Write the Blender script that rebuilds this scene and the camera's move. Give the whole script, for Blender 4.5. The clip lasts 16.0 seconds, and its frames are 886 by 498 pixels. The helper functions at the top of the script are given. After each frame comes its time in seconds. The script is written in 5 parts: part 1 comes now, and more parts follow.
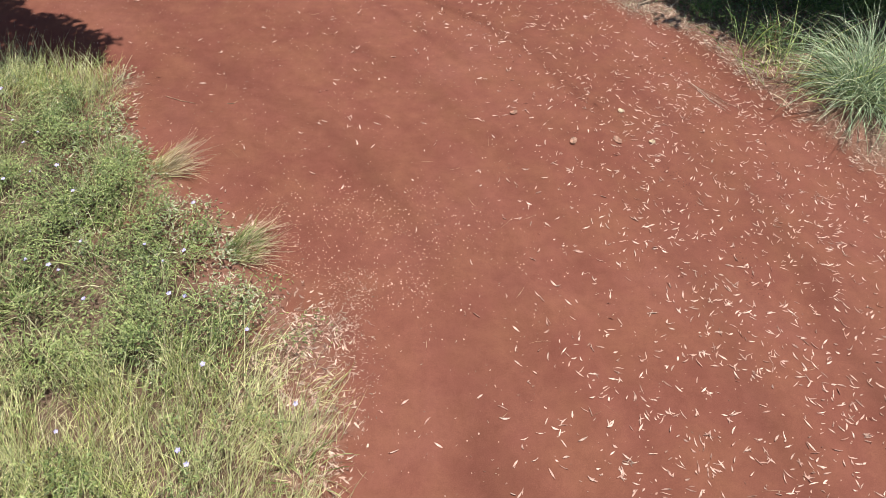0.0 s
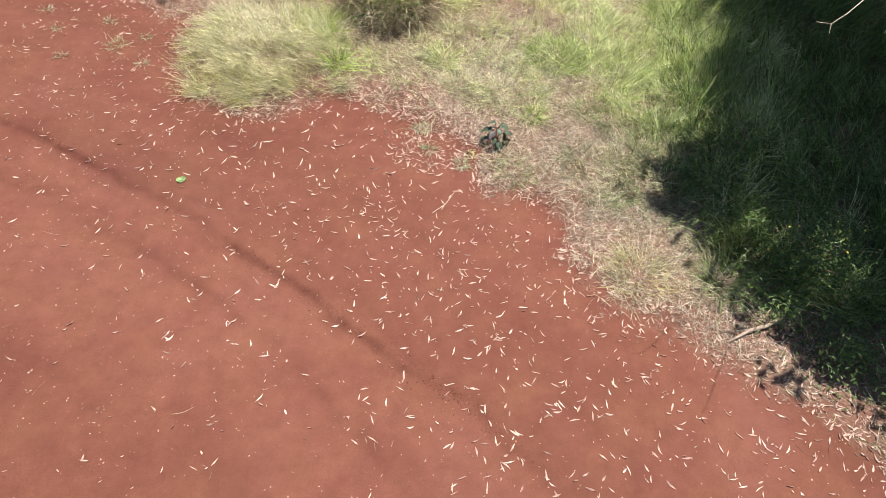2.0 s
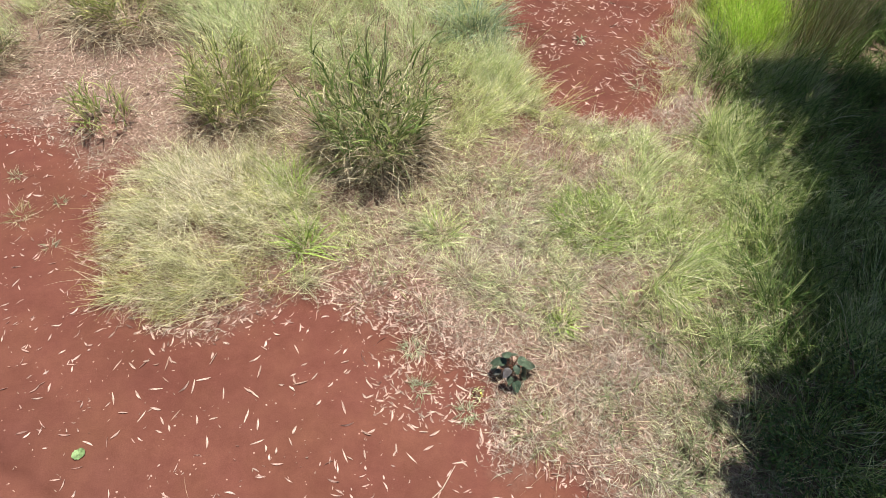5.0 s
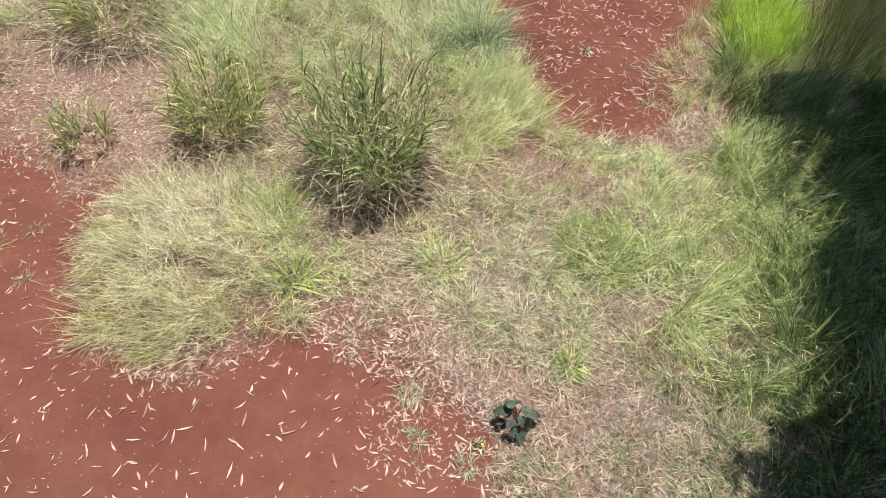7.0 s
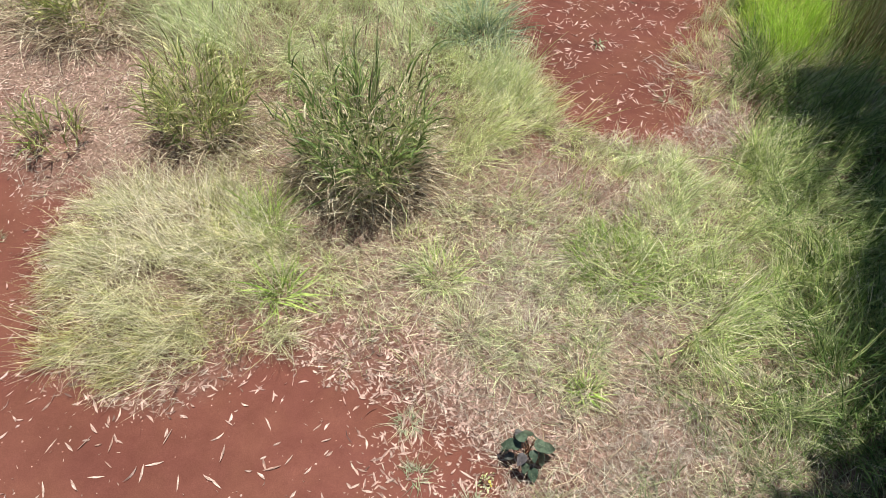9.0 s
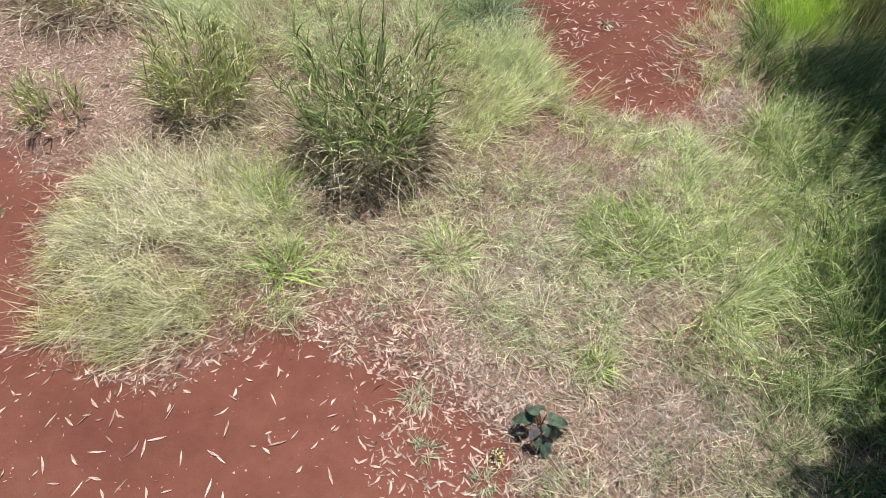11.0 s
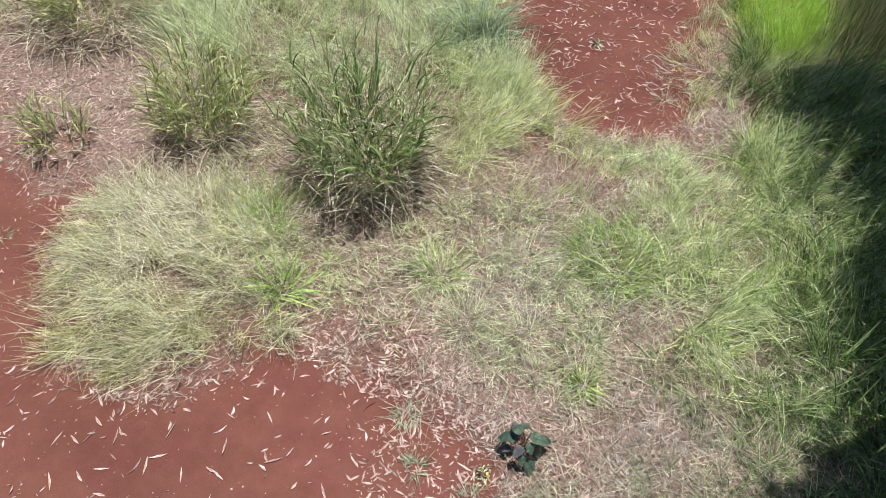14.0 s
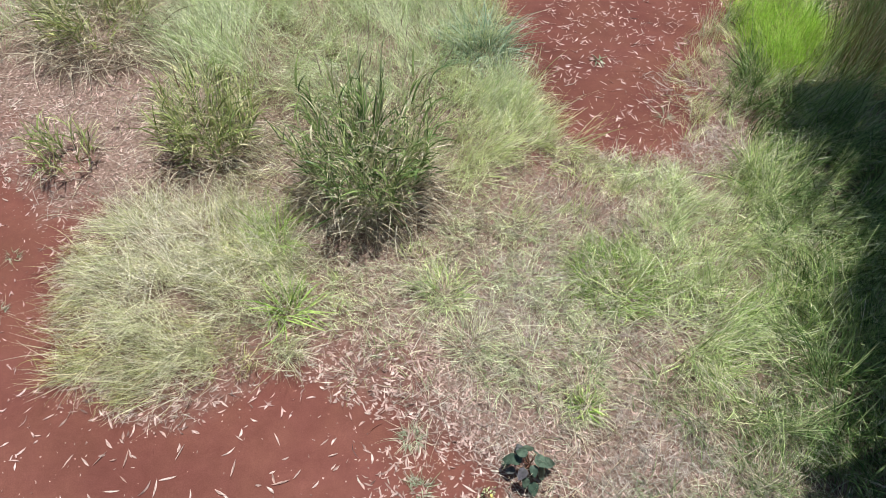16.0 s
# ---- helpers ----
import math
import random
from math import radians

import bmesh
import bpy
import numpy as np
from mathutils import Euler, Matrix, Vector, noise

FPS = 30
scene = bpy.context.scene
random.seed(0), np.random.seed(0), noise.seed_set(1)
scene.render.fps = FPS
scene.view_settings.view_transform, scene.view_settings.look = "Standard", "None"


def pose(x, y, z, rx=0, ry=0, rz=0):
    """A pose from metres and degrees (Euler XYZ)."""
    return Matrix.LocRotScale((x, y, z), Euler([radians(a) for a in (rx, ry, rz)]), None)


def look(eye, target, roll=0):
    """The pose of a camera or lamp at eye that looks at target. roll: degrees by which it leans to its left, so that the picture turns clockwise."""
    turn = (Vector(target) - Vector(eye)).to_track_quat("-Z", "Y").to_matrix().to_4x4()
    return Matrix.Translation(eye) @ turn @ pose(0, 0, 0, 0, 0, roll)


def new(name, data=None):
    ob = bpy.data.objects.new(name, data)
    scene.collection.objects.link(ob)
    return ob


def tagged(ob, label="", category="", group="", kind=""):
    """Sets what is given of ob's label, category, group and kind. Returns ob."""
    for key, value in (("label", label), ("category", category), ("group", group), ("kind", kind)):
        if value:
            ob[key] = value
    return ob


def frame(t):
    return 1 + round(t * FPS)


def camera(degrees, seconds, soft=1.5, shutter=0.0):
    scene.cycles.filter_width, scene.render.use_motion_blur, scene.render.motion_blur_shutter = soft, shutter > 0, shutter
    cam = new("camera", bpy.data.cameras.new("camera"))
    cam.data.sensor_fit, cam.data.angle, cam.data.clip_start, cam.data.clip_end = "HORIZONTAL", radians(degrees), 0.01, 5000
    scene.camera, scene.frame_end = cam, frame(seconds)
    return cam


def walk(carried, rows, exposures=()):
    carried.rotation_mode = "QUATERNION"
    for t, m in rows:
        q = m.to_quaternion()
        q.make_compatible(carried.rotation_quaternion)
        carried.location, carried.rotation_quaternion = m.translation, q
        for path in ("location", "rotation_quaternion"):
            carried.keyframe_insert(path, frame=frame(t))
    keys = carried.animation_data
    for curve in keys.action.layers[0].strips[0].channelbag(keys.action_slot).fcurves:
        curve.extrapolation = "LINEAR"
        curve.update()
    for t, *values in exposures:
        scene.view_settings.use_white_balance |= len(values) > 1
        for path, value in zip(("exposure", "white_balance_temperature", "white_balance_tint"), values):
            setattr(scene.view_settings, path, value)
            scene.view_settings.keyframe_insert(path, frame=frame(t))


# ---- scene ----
cam = camera(69.4, 16.0, soft=0.5)
PATH = [
    (0, look((0.408, -8.142, 4.638), (0.385, -6.869, 3.096), 5.5)),
    (0.5, look((0.296, -6.471, 4.609), (0.268, -5.193, 3.071), 4.9)),
    (1, look((0.194, -4.989, 4.62), (0.177, -3.712, 3.081), 5.0)),
    (1.5, look((0.23, -3.654, 4.67), (0.216, -2.388, 3.121), 4.7)),
    (2, look((0.201, -2.586, 4.624), (0.187, -1.308, 3.086), 4.5)),
    (2.5, look((0.148, -1.658, 4.632), (0.131, -0.386, 3.088), 4.3)),
    (3, look((0.136, -0.917, 4.644), (0.111, 0.348, 3.095), 3.9)),
    (3.5, look((0.138, -0.388, 4.65), (0.107, 0.876, 3.101), 3.6)),
    (4, look((0.093, -0.077, 4.628), (0.057, 1.192, 3.082), 3.3)),
    (4.2, look((0.091, 0.034, 4.655), (0.055, 1.29, 3.099), 3.3)),
    (6.3, look((0.101, 0.571, 4.65), (0.053, 1.828, 3.096), 3.2)),
    (6.5, look((0.091, 0.652, 4.637), (0.049, 1.899, 3.073), 3.3)),
    (7, look((0.081, 0.793, 4.584), (0.036, 2.033, 3.016), 3.2)),
    (7.5, look((0.053, 0.922, 4.499), (0.003, 2.168, 2.936), 3.0)),
    (8, look((0.053, 1.035, 4.399), (0.006, 2.278, 2.833), 3.1)),
    (8.5, look((0.049, 1.118, 4.318), (0.012, 2.355, 2.748), 3.5)),
    (9, look((0.035, 1.179, 4.228), (-0.005, 2.42, 2.66), 3.4)),
    (9.5, look((0.025, 1.191, 4.146), (-0.014, 2.435, 2.58), 3.4)),
    (10, look((-0.018, 1.15, 4.02), (-0.055, 2.394, 2.454), 3.5)),
    (12.5, look((0.015, 1.061, 4.021), (-0.028, 2.302, 2.453), 3.3)),
    (13, look((0.036, 1.059, 4.086), (-0.008, 2.301, 2.519), 3.3)),
    (13.5, look((0.04, 1.077, 4.164), (-0.007, 2.318, 2.597), 3.2)),
    (14, look((0.079, 1.112, 4.269), (0.027, 2.354, 2.701), 2.9)),
    (14.5, look((0.105, 1.161, 4.369), (0.055, 2.403, 2.802), 3.0)),
    (15, look((0.096, 1.177, 4.405), (0.047, 2.421, 2.839), 3.0)),
    (15.5, look((0.074, 1.177, 4.413), (0.025, 2.42, 2.848), 3.0)),
    (16, look((0.04, 1.193, 4.42), (-0.014, 2.438, 2.855), 2.7)),
]
EXPOSURES = [(0.0, 0.63, 6600, 10), (1.5, 0.80, 6550, 10), (2.5, 0.82, 6500, 10), (4.0, 0.65, 6500, 10), (7.0, 0.60, 6350, 10), (9.5, 0.54, 6300, 10), (12.5, 0.50, 5830, 10), (16.0, 0.48, 5760, 10)]
walk(cam, PATH, EXPOSURES)

# ---- light: high sun beyond the verge, clear sky ----
SUN_DIR = Vector((0.10, 0.16, 0.98)).normalized()
world = bpy.data.worlds.new("sky")
scene.world = world
world.use_nodes = True
wn = world.node_tree
sky = wn.nodes.new("ShaderNodeTexSky")
sky.sky_type = "NISHITA"
sky.sun_disc = False
sky.sun_elevation = math.asin(SUN_DIR.z)
sky.sun_rotation = math.atan2(SUN_DIR.x, SUN_DIR.y)
background = wn.nodes["Background"]
background.inputs["Strength"].default_value = 0.055
wn.links.new(sky.outputs["Color"], background.inputs["Color"])
sun = new("sun", bpy.data.lights.new("sun", "SUN"))
sun.data.energy = 4.7
sun.data.angle = radians(0.55)
sun.data.color = (1.0, 0.95, 0.87)
sun.matrix_world = look(SUN_DIR * 60, (0, 0, 0))

# ---- materials ----
def base_material(name):
    m = bpy.data.materials.new(name)
    m.use_nodes = True
    nt = m.node_tree
    return m, nt, nt.nodes["Principled BSDF"], nt.nodes["Material Output"]


def ramp_node(nt, stops):
    r = nt.nodes.new("ShaderNodeValToRGB")
    while len(r.color_ramp.elements) < len(stops):
        r.color_ramp.elements.new(0.5)
    for e, (p, c) in zip(r.color_ramp.elements, stops):
        e.position = p
        e.color = (*c, 1)
    return r


def noise_node(nt, scale, detail=4, rough=0.6, coord="Object"):
    tc = nt.nodes.new("ShaderNodeTexCoord")
    n = nt.nodes.new("ShaderNodeTexNoise")
    n.inputs["Scale"].default_value = scale
    n.inputs["Detail"].default_value = detail
    n.inputs["Roughness"].default_value = rough
    nt.links.new(tc.outputs[coord], n.inputs["Vector"])
    return n


def mix_node(nt, fac, a, b, blend="MIX"):
    m = nt.nodes.new("ShaderNodeMix")
    m.data_type = "RGBA"
    m.blend_type = blend
    for value, socket in ((fac, m.inputs[0]), (a, m.inputs[6]), (b, m.inputs[7])):
        if hasattr(value, "is_linked"):
            nt.links.new(value, socket)
        elif isinstance(value, (int, float)):
            socket.default_value = value
        else:
            socket.default_value = (*value, 1)
    return m.outputs[2]


def leaf_material(name, stops, translucent=0.3, roughness=0.55, patch=None, patch_scale=1.5):
    """Blades and leaves: colour differs from blade to blade, and in patches over the ground."""
    m, nt, bsdf, out = base_material(name)
    r = ramp_node(nt, stops)
    info = nt.nodes.new("ShaderNodeObjectInfo")
    geo = nt.nodes.new("ShaderNodeNewGeometry")
    add = nt.nodes.new("ShaderNodeMath")
    add.operation = "ADD"
    fract = nt.nodes.new("ShaderNodeMath")
    fract.operation = "FRACT"
    nt.links.new(info.outputs["Random"], add.inputs[0])
    nt.links.new(geo.outputs["Random Per Island"], add.inputs[1])
    nt.links.new(add.outputs[0], fract.inputs[0])
    nt.links.new(fract.outputs[0], r.inputs[0])
    colour = r.outputs[0]
    if patch:
        n = noise_node(nt, patch_scale, 3)
        edge = ramp_node(nt, [(0.42, (0, 0, 0)), (0.62, (0.5, 0.5, 0.5))])
        nt.links.new(n.outputs["Fac"], edge.inputs[0])
        colour = mix_node(nt, edge.outputs[0], colour, patch)
    # Tone noise: random blade colour plus dark patches imitating shadowed gaps in the tangle.
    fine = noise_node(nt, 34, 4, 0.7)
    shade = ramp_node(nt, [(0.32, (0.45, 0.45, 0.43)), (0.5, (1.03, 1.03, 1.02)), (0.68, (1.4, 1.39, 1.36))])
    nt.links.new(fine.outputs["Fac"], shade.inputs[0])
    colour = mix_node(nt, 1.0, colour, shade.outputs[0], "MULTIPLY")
    # Broader tone noise, painting some tufts dark like shadowed gaps between them.
    tuft = noise_node(nt, 8, 3, 0.65)
    gap_tone = ramp_node(nt, [(0.32, (0.55, 0.55, 0.52)), (0.5, (1.0, 1.0, 1.0)), (0.68, (1.3, 1.28, 1.28))])
    nt.links.new(tuft.outputs["Fac"], gap_tone.inputs[0])
    colour = mix_node(nt, 1.0, colour, gap_tone.outputs[0], "MULTIPLY")
    nt.links.new(colour, bsdf.inputs["Base Color"])
    bsdf.inputs["Roughness"].default_value = roughness
    bsdf.inputs["Specular IOR Level"].default_value = 0.3
    if translucent:
        tr = nt.nodes.new("ShaderNodeBsdfTranslucent")
        nt.links.new(colour, tr.inputs["Color"])
        mx = nt.nodes.new("ShaderNodeMixShader")
        mx.inputs[0].default_value = translucent * 0.65
        nt.links.new(bsdf.outputs[0], mx.inputs[1])
        nt.links.new(tr.outputs[0], mx.inputs[2])
        nt.links.new(mx.outputs[0], out.inputs["Surface"])
    return m


def wood_material(name, dark, light, scale=25, bump=0.4):
    m, nt, bsdf, out = base_material(name)
    n = noise_node(nt, scale, 6, 0.65)
    r = ramp_node(nt, [(0.3, dark), (0.7, light)])
    nt.links.new(n.outputs["Fac"], r.inputs[0])
    nt.links.new(r.outputs[0], bsdf.inputs["Base Color"])
    b = nt.nodes.new("ShaderNodeBump")
    b.inputs["Strength"].default_value = bump
    b.inputs["Distance"].default_value = 0.01
    nt.links.new(n.outputs["Fac"], b.inputs["Height"])
    nt.links.new(b.outputs[0], bsdf.inputs["Normal"])
    bsdf.inputs["Roughness"].default_value = 0.85
    return m


def soil_material():
    """Red laterite dust on the road, humus and thatch in the verge (by the 'verge' attribute)."""
    m, nt, bsdf, out = base_material("red_soil")
    broad = noise_node(nt, 0.55, 5, 0.6)
    broad.inputs["Distortion"].default_value = 0.6
    road = ramp_node(nt, [(0.25, (0.135, 0.047, 0.033)), (0.52, (0.154, 0.057, 0.041)), (0.78, (0.174, 0.070, 0.052))])
    nt.links.new(broad.outputs["Fac"], road.inputs[0])
    hue = noise_node(nt, 1.7, 4, 0.55)
    hue_edge = ramp_node(nt, [(0.40, (0, 0, 0)), (0.75, (0.8, 0.8, 0.8))])
    nt.links.new(hue.outputs["Fac"], hue_edge.inputs[0])
    warm = mix_node(nt, hue_edge.outputs[0], road.outputs[0], (0.172, 0.072, 0.044))
    # The rut ledge's dark line is mixed into the soil colour.
    rut_attr = nt.nodes.new("ShaderNodeAttribute")
    rut_attr.attribute_name = "rut_dark"
    packed = nt.nodes.new("ShaderNodeAttribute")
    packed.attribute_name = "packed"
    band = ramp_node(nt, [(0.0, (0.64, 0.62, 0.63)), (0.25, (0.88, 0.87, 0.87)), (0.5, (1.0, 1.0, 1.0)), (0.8, (1.09, 1.10, 1.11))])
    nt.links.new(packed.outputs["Fac"], band.inputs[0])
    warm = mix_node(nt, 1.0, warm, band.outputs[0], "MULTIPLY")
    warm = mix_node(nt, rut_attr.outputs["Fac"], warm, (0.072, 0.022, 0.015))
    dust = noise_node(nt, 6, 6, 0.7)
    tone = ramp_node(nt, [(0.3, (0.86, 0.84, 0.83)), (0.7, (1.1, 1.11, 1.12))])
    nt.links.new(dust.outputs["Fac"], tone.inputs[0])
    c = mix_node(nt, 1.0, warm, tone.outputs[0], "MULTIPLY")
    grain = noise_node(nt, 130, 3, 0.7)
    gtone = ramp_node(nt, [(0.3, (0.85, 0.83, 0.82)), (0.55, (1, 1, 1)), (0.74, (1.16, 1.2, 1.25))])
    nt.links.new(grain.outputs["Fac"], gtone.inputs[0])
    c = mix_node(nt, 1.0, c, gtone.outputs[0], "MULTIPLY")
    humus_n = noise_node(nt, 34, 7, 0.8)
    humus = ramp_node(nt, [(0.34, (0.07, 0.042, 0.03)), (0.5, (0.20, 0.13, 0.095)), (0.66, (0.42, 0.32, 0.25))])
    nt.links.new(humus_n.outputs["Fac"], humus.inputs[0])
    at = nt.nodes.new("ShaderNodeAttribute")
    at.attribute_name = "verge"
    # Dark floor colour painted in for the shade beneath the western herbs.
    gap_shade = nt.nodes.new("ShaderNodeAttribute")
    gap_shade.attribute_name = "gap_shade"
    floor_colour = mix_node(nt, gap_shade.outputs["Fac"], humus.outputs[0], (0.055, 0.036, 0.024))
    c = mix_node(nt, at.outputs["Fac"], c, floor_colour)
    nt.links.new(c, bsdf.inputs["Base Color"])
    bsdf.inputs["Roughness"].default_value = 0.95
    bsdf.inputs["Specular IOR Level"].default_value = 0.15
    b1 = nt.nodes.new("ShaderNodeBump")
    b1.inputs["Strength"].default_value = 0.5
    b1.inputs["Distance"].default_value = 0.012
    nt.links.new(dust.outputs["Fac"], b1.inputs["Height"])
    b2 = nt.nodes.new("ShaderNodeBump")
    b2.inputs["Strength"].default_value = 0.45
    b2.inputs["Distance"].default_value = 0.004
    nt.links.new(grain.outputs["Fac"], b2.inputs["Height"])
    nt.links.new(b1.outputs[0], b2.inputs["Normal"])
    nt.links.new(b2.outputs[0], bsdf.inputs["Normal"])
    return m


SOIL = soil_material()
M_LITTER = leaf_material("fallen_gum_leaf", [(0, (0.26, 0.14, 0.11)), (0.25, (0.42, 0.26, 0.215)), (0.6, (0.54, 0.37, 0.315)), (1, (0.62, 0.46, 0.40))], 0.12, 0.5)
M_LITTER_ONE = leaf_material("fallen_gum_leaf_single", [(0, (0.34, 0.21, 0.16)), (0.3, (0.50, 0.34, 0.28)), (1, (0.62, 0.47, 0.39))], 0.12, 0.5)
M_MAT = leaf_material("weathered_leaf_litter", [(0, (0.16, 0.09, 0.07)), (0.3, (0.33, 0.21, 0.165)), (0.7, (0.47, 0.33, 0.27)), (0.9, (0.57, 0.43, 0.36)), (1, (0.43, 0.38, 0.30))], 0.1, 0.6)
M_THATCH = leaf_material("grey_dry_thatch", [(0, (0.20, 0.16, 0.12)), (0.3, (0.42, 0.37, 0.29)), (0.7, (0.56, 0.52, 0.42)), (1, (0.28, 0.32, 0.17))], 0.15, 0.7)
M_STRAW = leaf_material("straw_blade", [(0, (0.416, 0.326, 0.202)), (0.4, (0.603, 0.52, 0.364)), (0.8, (0.707, 0.632, 0.475)), (1, (0.437, 0.439, 0.223))], 0.25)
M_PALE = leaf_material("pale_straw_green_blade", [(0, (0.84, 0.81, 0.63)), (0.3, (0.73, 0.75, 0.46)), (0.65, (0.56, 0.64, 0.30)), (1, (0.27, 0.38, 0.13))], 0.42, patch=(0.71, 0.74, 0.49), patch_scale=2.2)
M_MEADOW = leaf_material("meadow_green_blade", [(0, (0.833, 0.753, 0.607)), (0.22, (0.732, 0.701, 0.405)), (0.45, (0.588, 0.669, 0.259)), (0.72, (0.433, 0.573, 0.158)), (1, (0.155, 0.266, 0.0673))], 0.35, patch=(0.611, 0.669, 0.372), patch_scale=1.5)
M_STRAWMAT = leaf_material("straw_mat", [(0, (0.20, 0.155, 0.13)), (0.3, (0.41, 0.34, 0.285)), (0.7, (0.56, 0.49, 0.415)), (0.85, (0.66, 0.60, 0.52)), (1, (0.31, 0.33, 0.18))], 0.15, 0.65)
M_MOUND = leaf_material("flattened_straw_blade", [(0, (0.84, 0.77, 0.62)), (0.35, (0.73, 0.68, 0.47)), (0.6, (0.56, 0.57, 0.29)), (0.85, (0.36, 0.40, 0.14)), (1, (0.17, 0.15, 0.07))], 0.3, patch=(0.60, 0.59, 0.33), patch_scale=2.4)
M_BLEACHED = leaf_material("bleached_straw_blade", [(0, (0.84, 0.77, 0.62)), (0.4, (0.74, 0.68, 0.51)), (0.75, (0.57, 0.55, 0.33)), (1, (0.32, 0.28, 0.17))], 0.25)
M_OLIVE = leaf_material("olive_green_blade", [(0, (0.74, 0.64, 0.42)), (0.3, (0.56, 0.52, 0.24)), (0.7, (0.38, 0.40, 0.13)), (1, (0.17, 0.18, 0.06))], 0.3)
M_SUNNY = leaf_material("sunny_green_blade", [(0, (0.84, 0.81, 0.60)), (0.35, (0.68, 0.71, 0.38)), (0.7, (0.48, 0.58, 0.21)), (1, (0.18, 0.27, 0.07))], 0.33)
M_LEAFY = leaf_material("leafy_green_blade", [(0, (0.48, 0.54, 0.18)), (0.4, (0.30, 0.42, 0.10)), (1, (0.12, 0.20, 0.04))], 0.3)
M_DULL = leaf_material("grey_green_blade", [(0, (0.52, 0.47, 0.36)), (0.3, (0.37, 0.38, 0.22)), (0.65, (0.22, 0.28, 0.12)), (1, (0.08, 0.11, 0.045))], 0.25)
M_DEAD = leaf_material("dead_cane_blade", [(0, (0.68, 0.60, 0.45)), (0.4, (0.54, 0.46, 0.32)), (0.8, (0.34, 0.27, 0.18)), (1, (0.16, 0.12, 0.07))], 0.2)
M_SOFT = leaf_material("soft_verge_blade", [(0, (0.74, 0.68, 0.47)), (0.3, (0.63, 0.62, 0.32)), (0.65, (0.45, 0.50, 0.17)), (1, (0.16, 0.23, 0.075))], 0.3, patch=(0.64, 0.64, 0.40), patch_scale=1.6)
M_TUFT = leaf_material("yellow_green_tuft_blade", [(0, (0.56, 0.66, 0.22)), (0.4, (0.37, 0.53, 0.11)), (1, (0.17, 0.29, 0.05))], 0.35)
M_SPIKE = leaf_material("brown_seed_spike", [(0, (0.24, 0.18, 0.13)), (1, (0.46, 0.36, 0.27))], 0.05, 0.8)
M_WEST = leaf_material("western_verge_blade", [(0, (0.52, 0.49, 0.33)), (0.3, (0.42, 0.44, 0.24)), (0.65, (0.29, 0.36, 0.15)), (1, (0.11, 0.17, 0.06))], 0.3, patch=(0.42, 0.43, 0.24), patch_scale=1.4)
# Bush leaf coloured dark so herbs under the tree read as deep shade.
M_BUSH = leaf_material("darkened_bush_leaf", [(0, (0.17, 0.25, 0.07)), (0.4, (0.085, 0.15, 0.04)), (1, (0.035, 0.07, 0.02))], 0.25, 0.45)
M_REED = leaf_material("brown_reed_blade", [(0, (0.34, 0.27, 0.14)), (0.5, (0.21, 0.19, 0.08)), (1, (0.10, 0.12, 0.045))], 0.15, 0.6)
M_LIME = leaf_material("lime_green_blade", [(0, (0.684, 0.745, 0.229)), (0.5, (0.524, 0.721, 0.114)), (1, (0.319, 0.535, 0.0572))], 0.4)
M_GREEN = leaf_material("fresh_green_blade", [(0, (0.58, 0.54, 0.375)), (0.3, (0.38, 0.43, 0.188)), (0.6, (0.24, 0.32, 0.112)), (1, (0.13, 0.2, 0.0625))], 0.3, 0.45)
M_CANE = leaf_material("yellow_green_cane_blade", [(0, (0.66, 0.59, 0.36)), (0.3, (0.52, 0.52, 0.22)), (0.55, (0.34, 0.40, 0.12)), (0.85, (0.18, 0.25, 0.06)), (1, (0.22, 0.16, 0.08))], 0.3, 0.6)
M_FRINGE = leaf_material("fringe_blade", [(0, (0.83, 0.76, 0.56)), (0.4, (0.70, 0.71, 0.38)), (0.75, (0.53, 0.61, 0.22)), (1, (0.28, 0.37, 0.10))], 0.38, patch=(0.63, 0.66, 0.36), patch_scale=1.8)
M_GUINEA = leaf_material("broad_green_blade", [(0, (0.64, 0.58, 0.39)), (0.2, (0.50, 0.49, 0.25)), (0.38, (0.30, 0.37, 0.12)), (0.75, (0.165, 0.25, 0.07)), (1, (0.07, 0.115, 0.033))], 0.3, 0.5)
M_BLUE = leaf_material("blue_green_blade", [(0, (0.48, 0.53, 0.38)), (0.5, (0.34, 0.44, 0.28)), (1, (0.14, 0.23, 0.12))], 0.25, 0.4)
# Blade colour darkened to deepen the tree's shade, where sky fill stays bright.
M_SHADE = leaf_material("shade_darkened_blade", [(0, (0.42, 0.42, 0.21)), (0.2, (0.28, 0.36, 0.125)), (0.6, (0.145, 0.24, 0.058)), (1, (0.045, 0.09, 0.022))], 0.3)
M_HERB = leaf_material("small_herb_leaf", [(0, (0.36, 0.40, 0.18)), (0.3, (0.23, 0.30, 0.11)), (0.65, (0.12, 0.175, 0.06)), (1, (0.035, 0.055, 0.024))], 0.25, 0.5, patch=(0.28, 0.33, 0.13), patch_scale=1.3)
M_HERB_GREY = leaf_material("grey_green_herb_leaf", [(0, (0.44, 0.44, 0.33)), (0.5, (0.30, 0.35, 0.20)), (1, (0.14, 0.19, 0.10))], 0.2, 0.6)
M_FLOWER = leaf_material("violet_blue_petal", [(0, (0.38, 0.37, 0.66)), (1, (0.52, 0.50, 0.78))], 0.2)
M_YELLOW = leaf_material("yellow_petal", [(0, (0.72, 0.62, 0.08)), (1, (0.80, 0.72, 0.15))], 0.2)
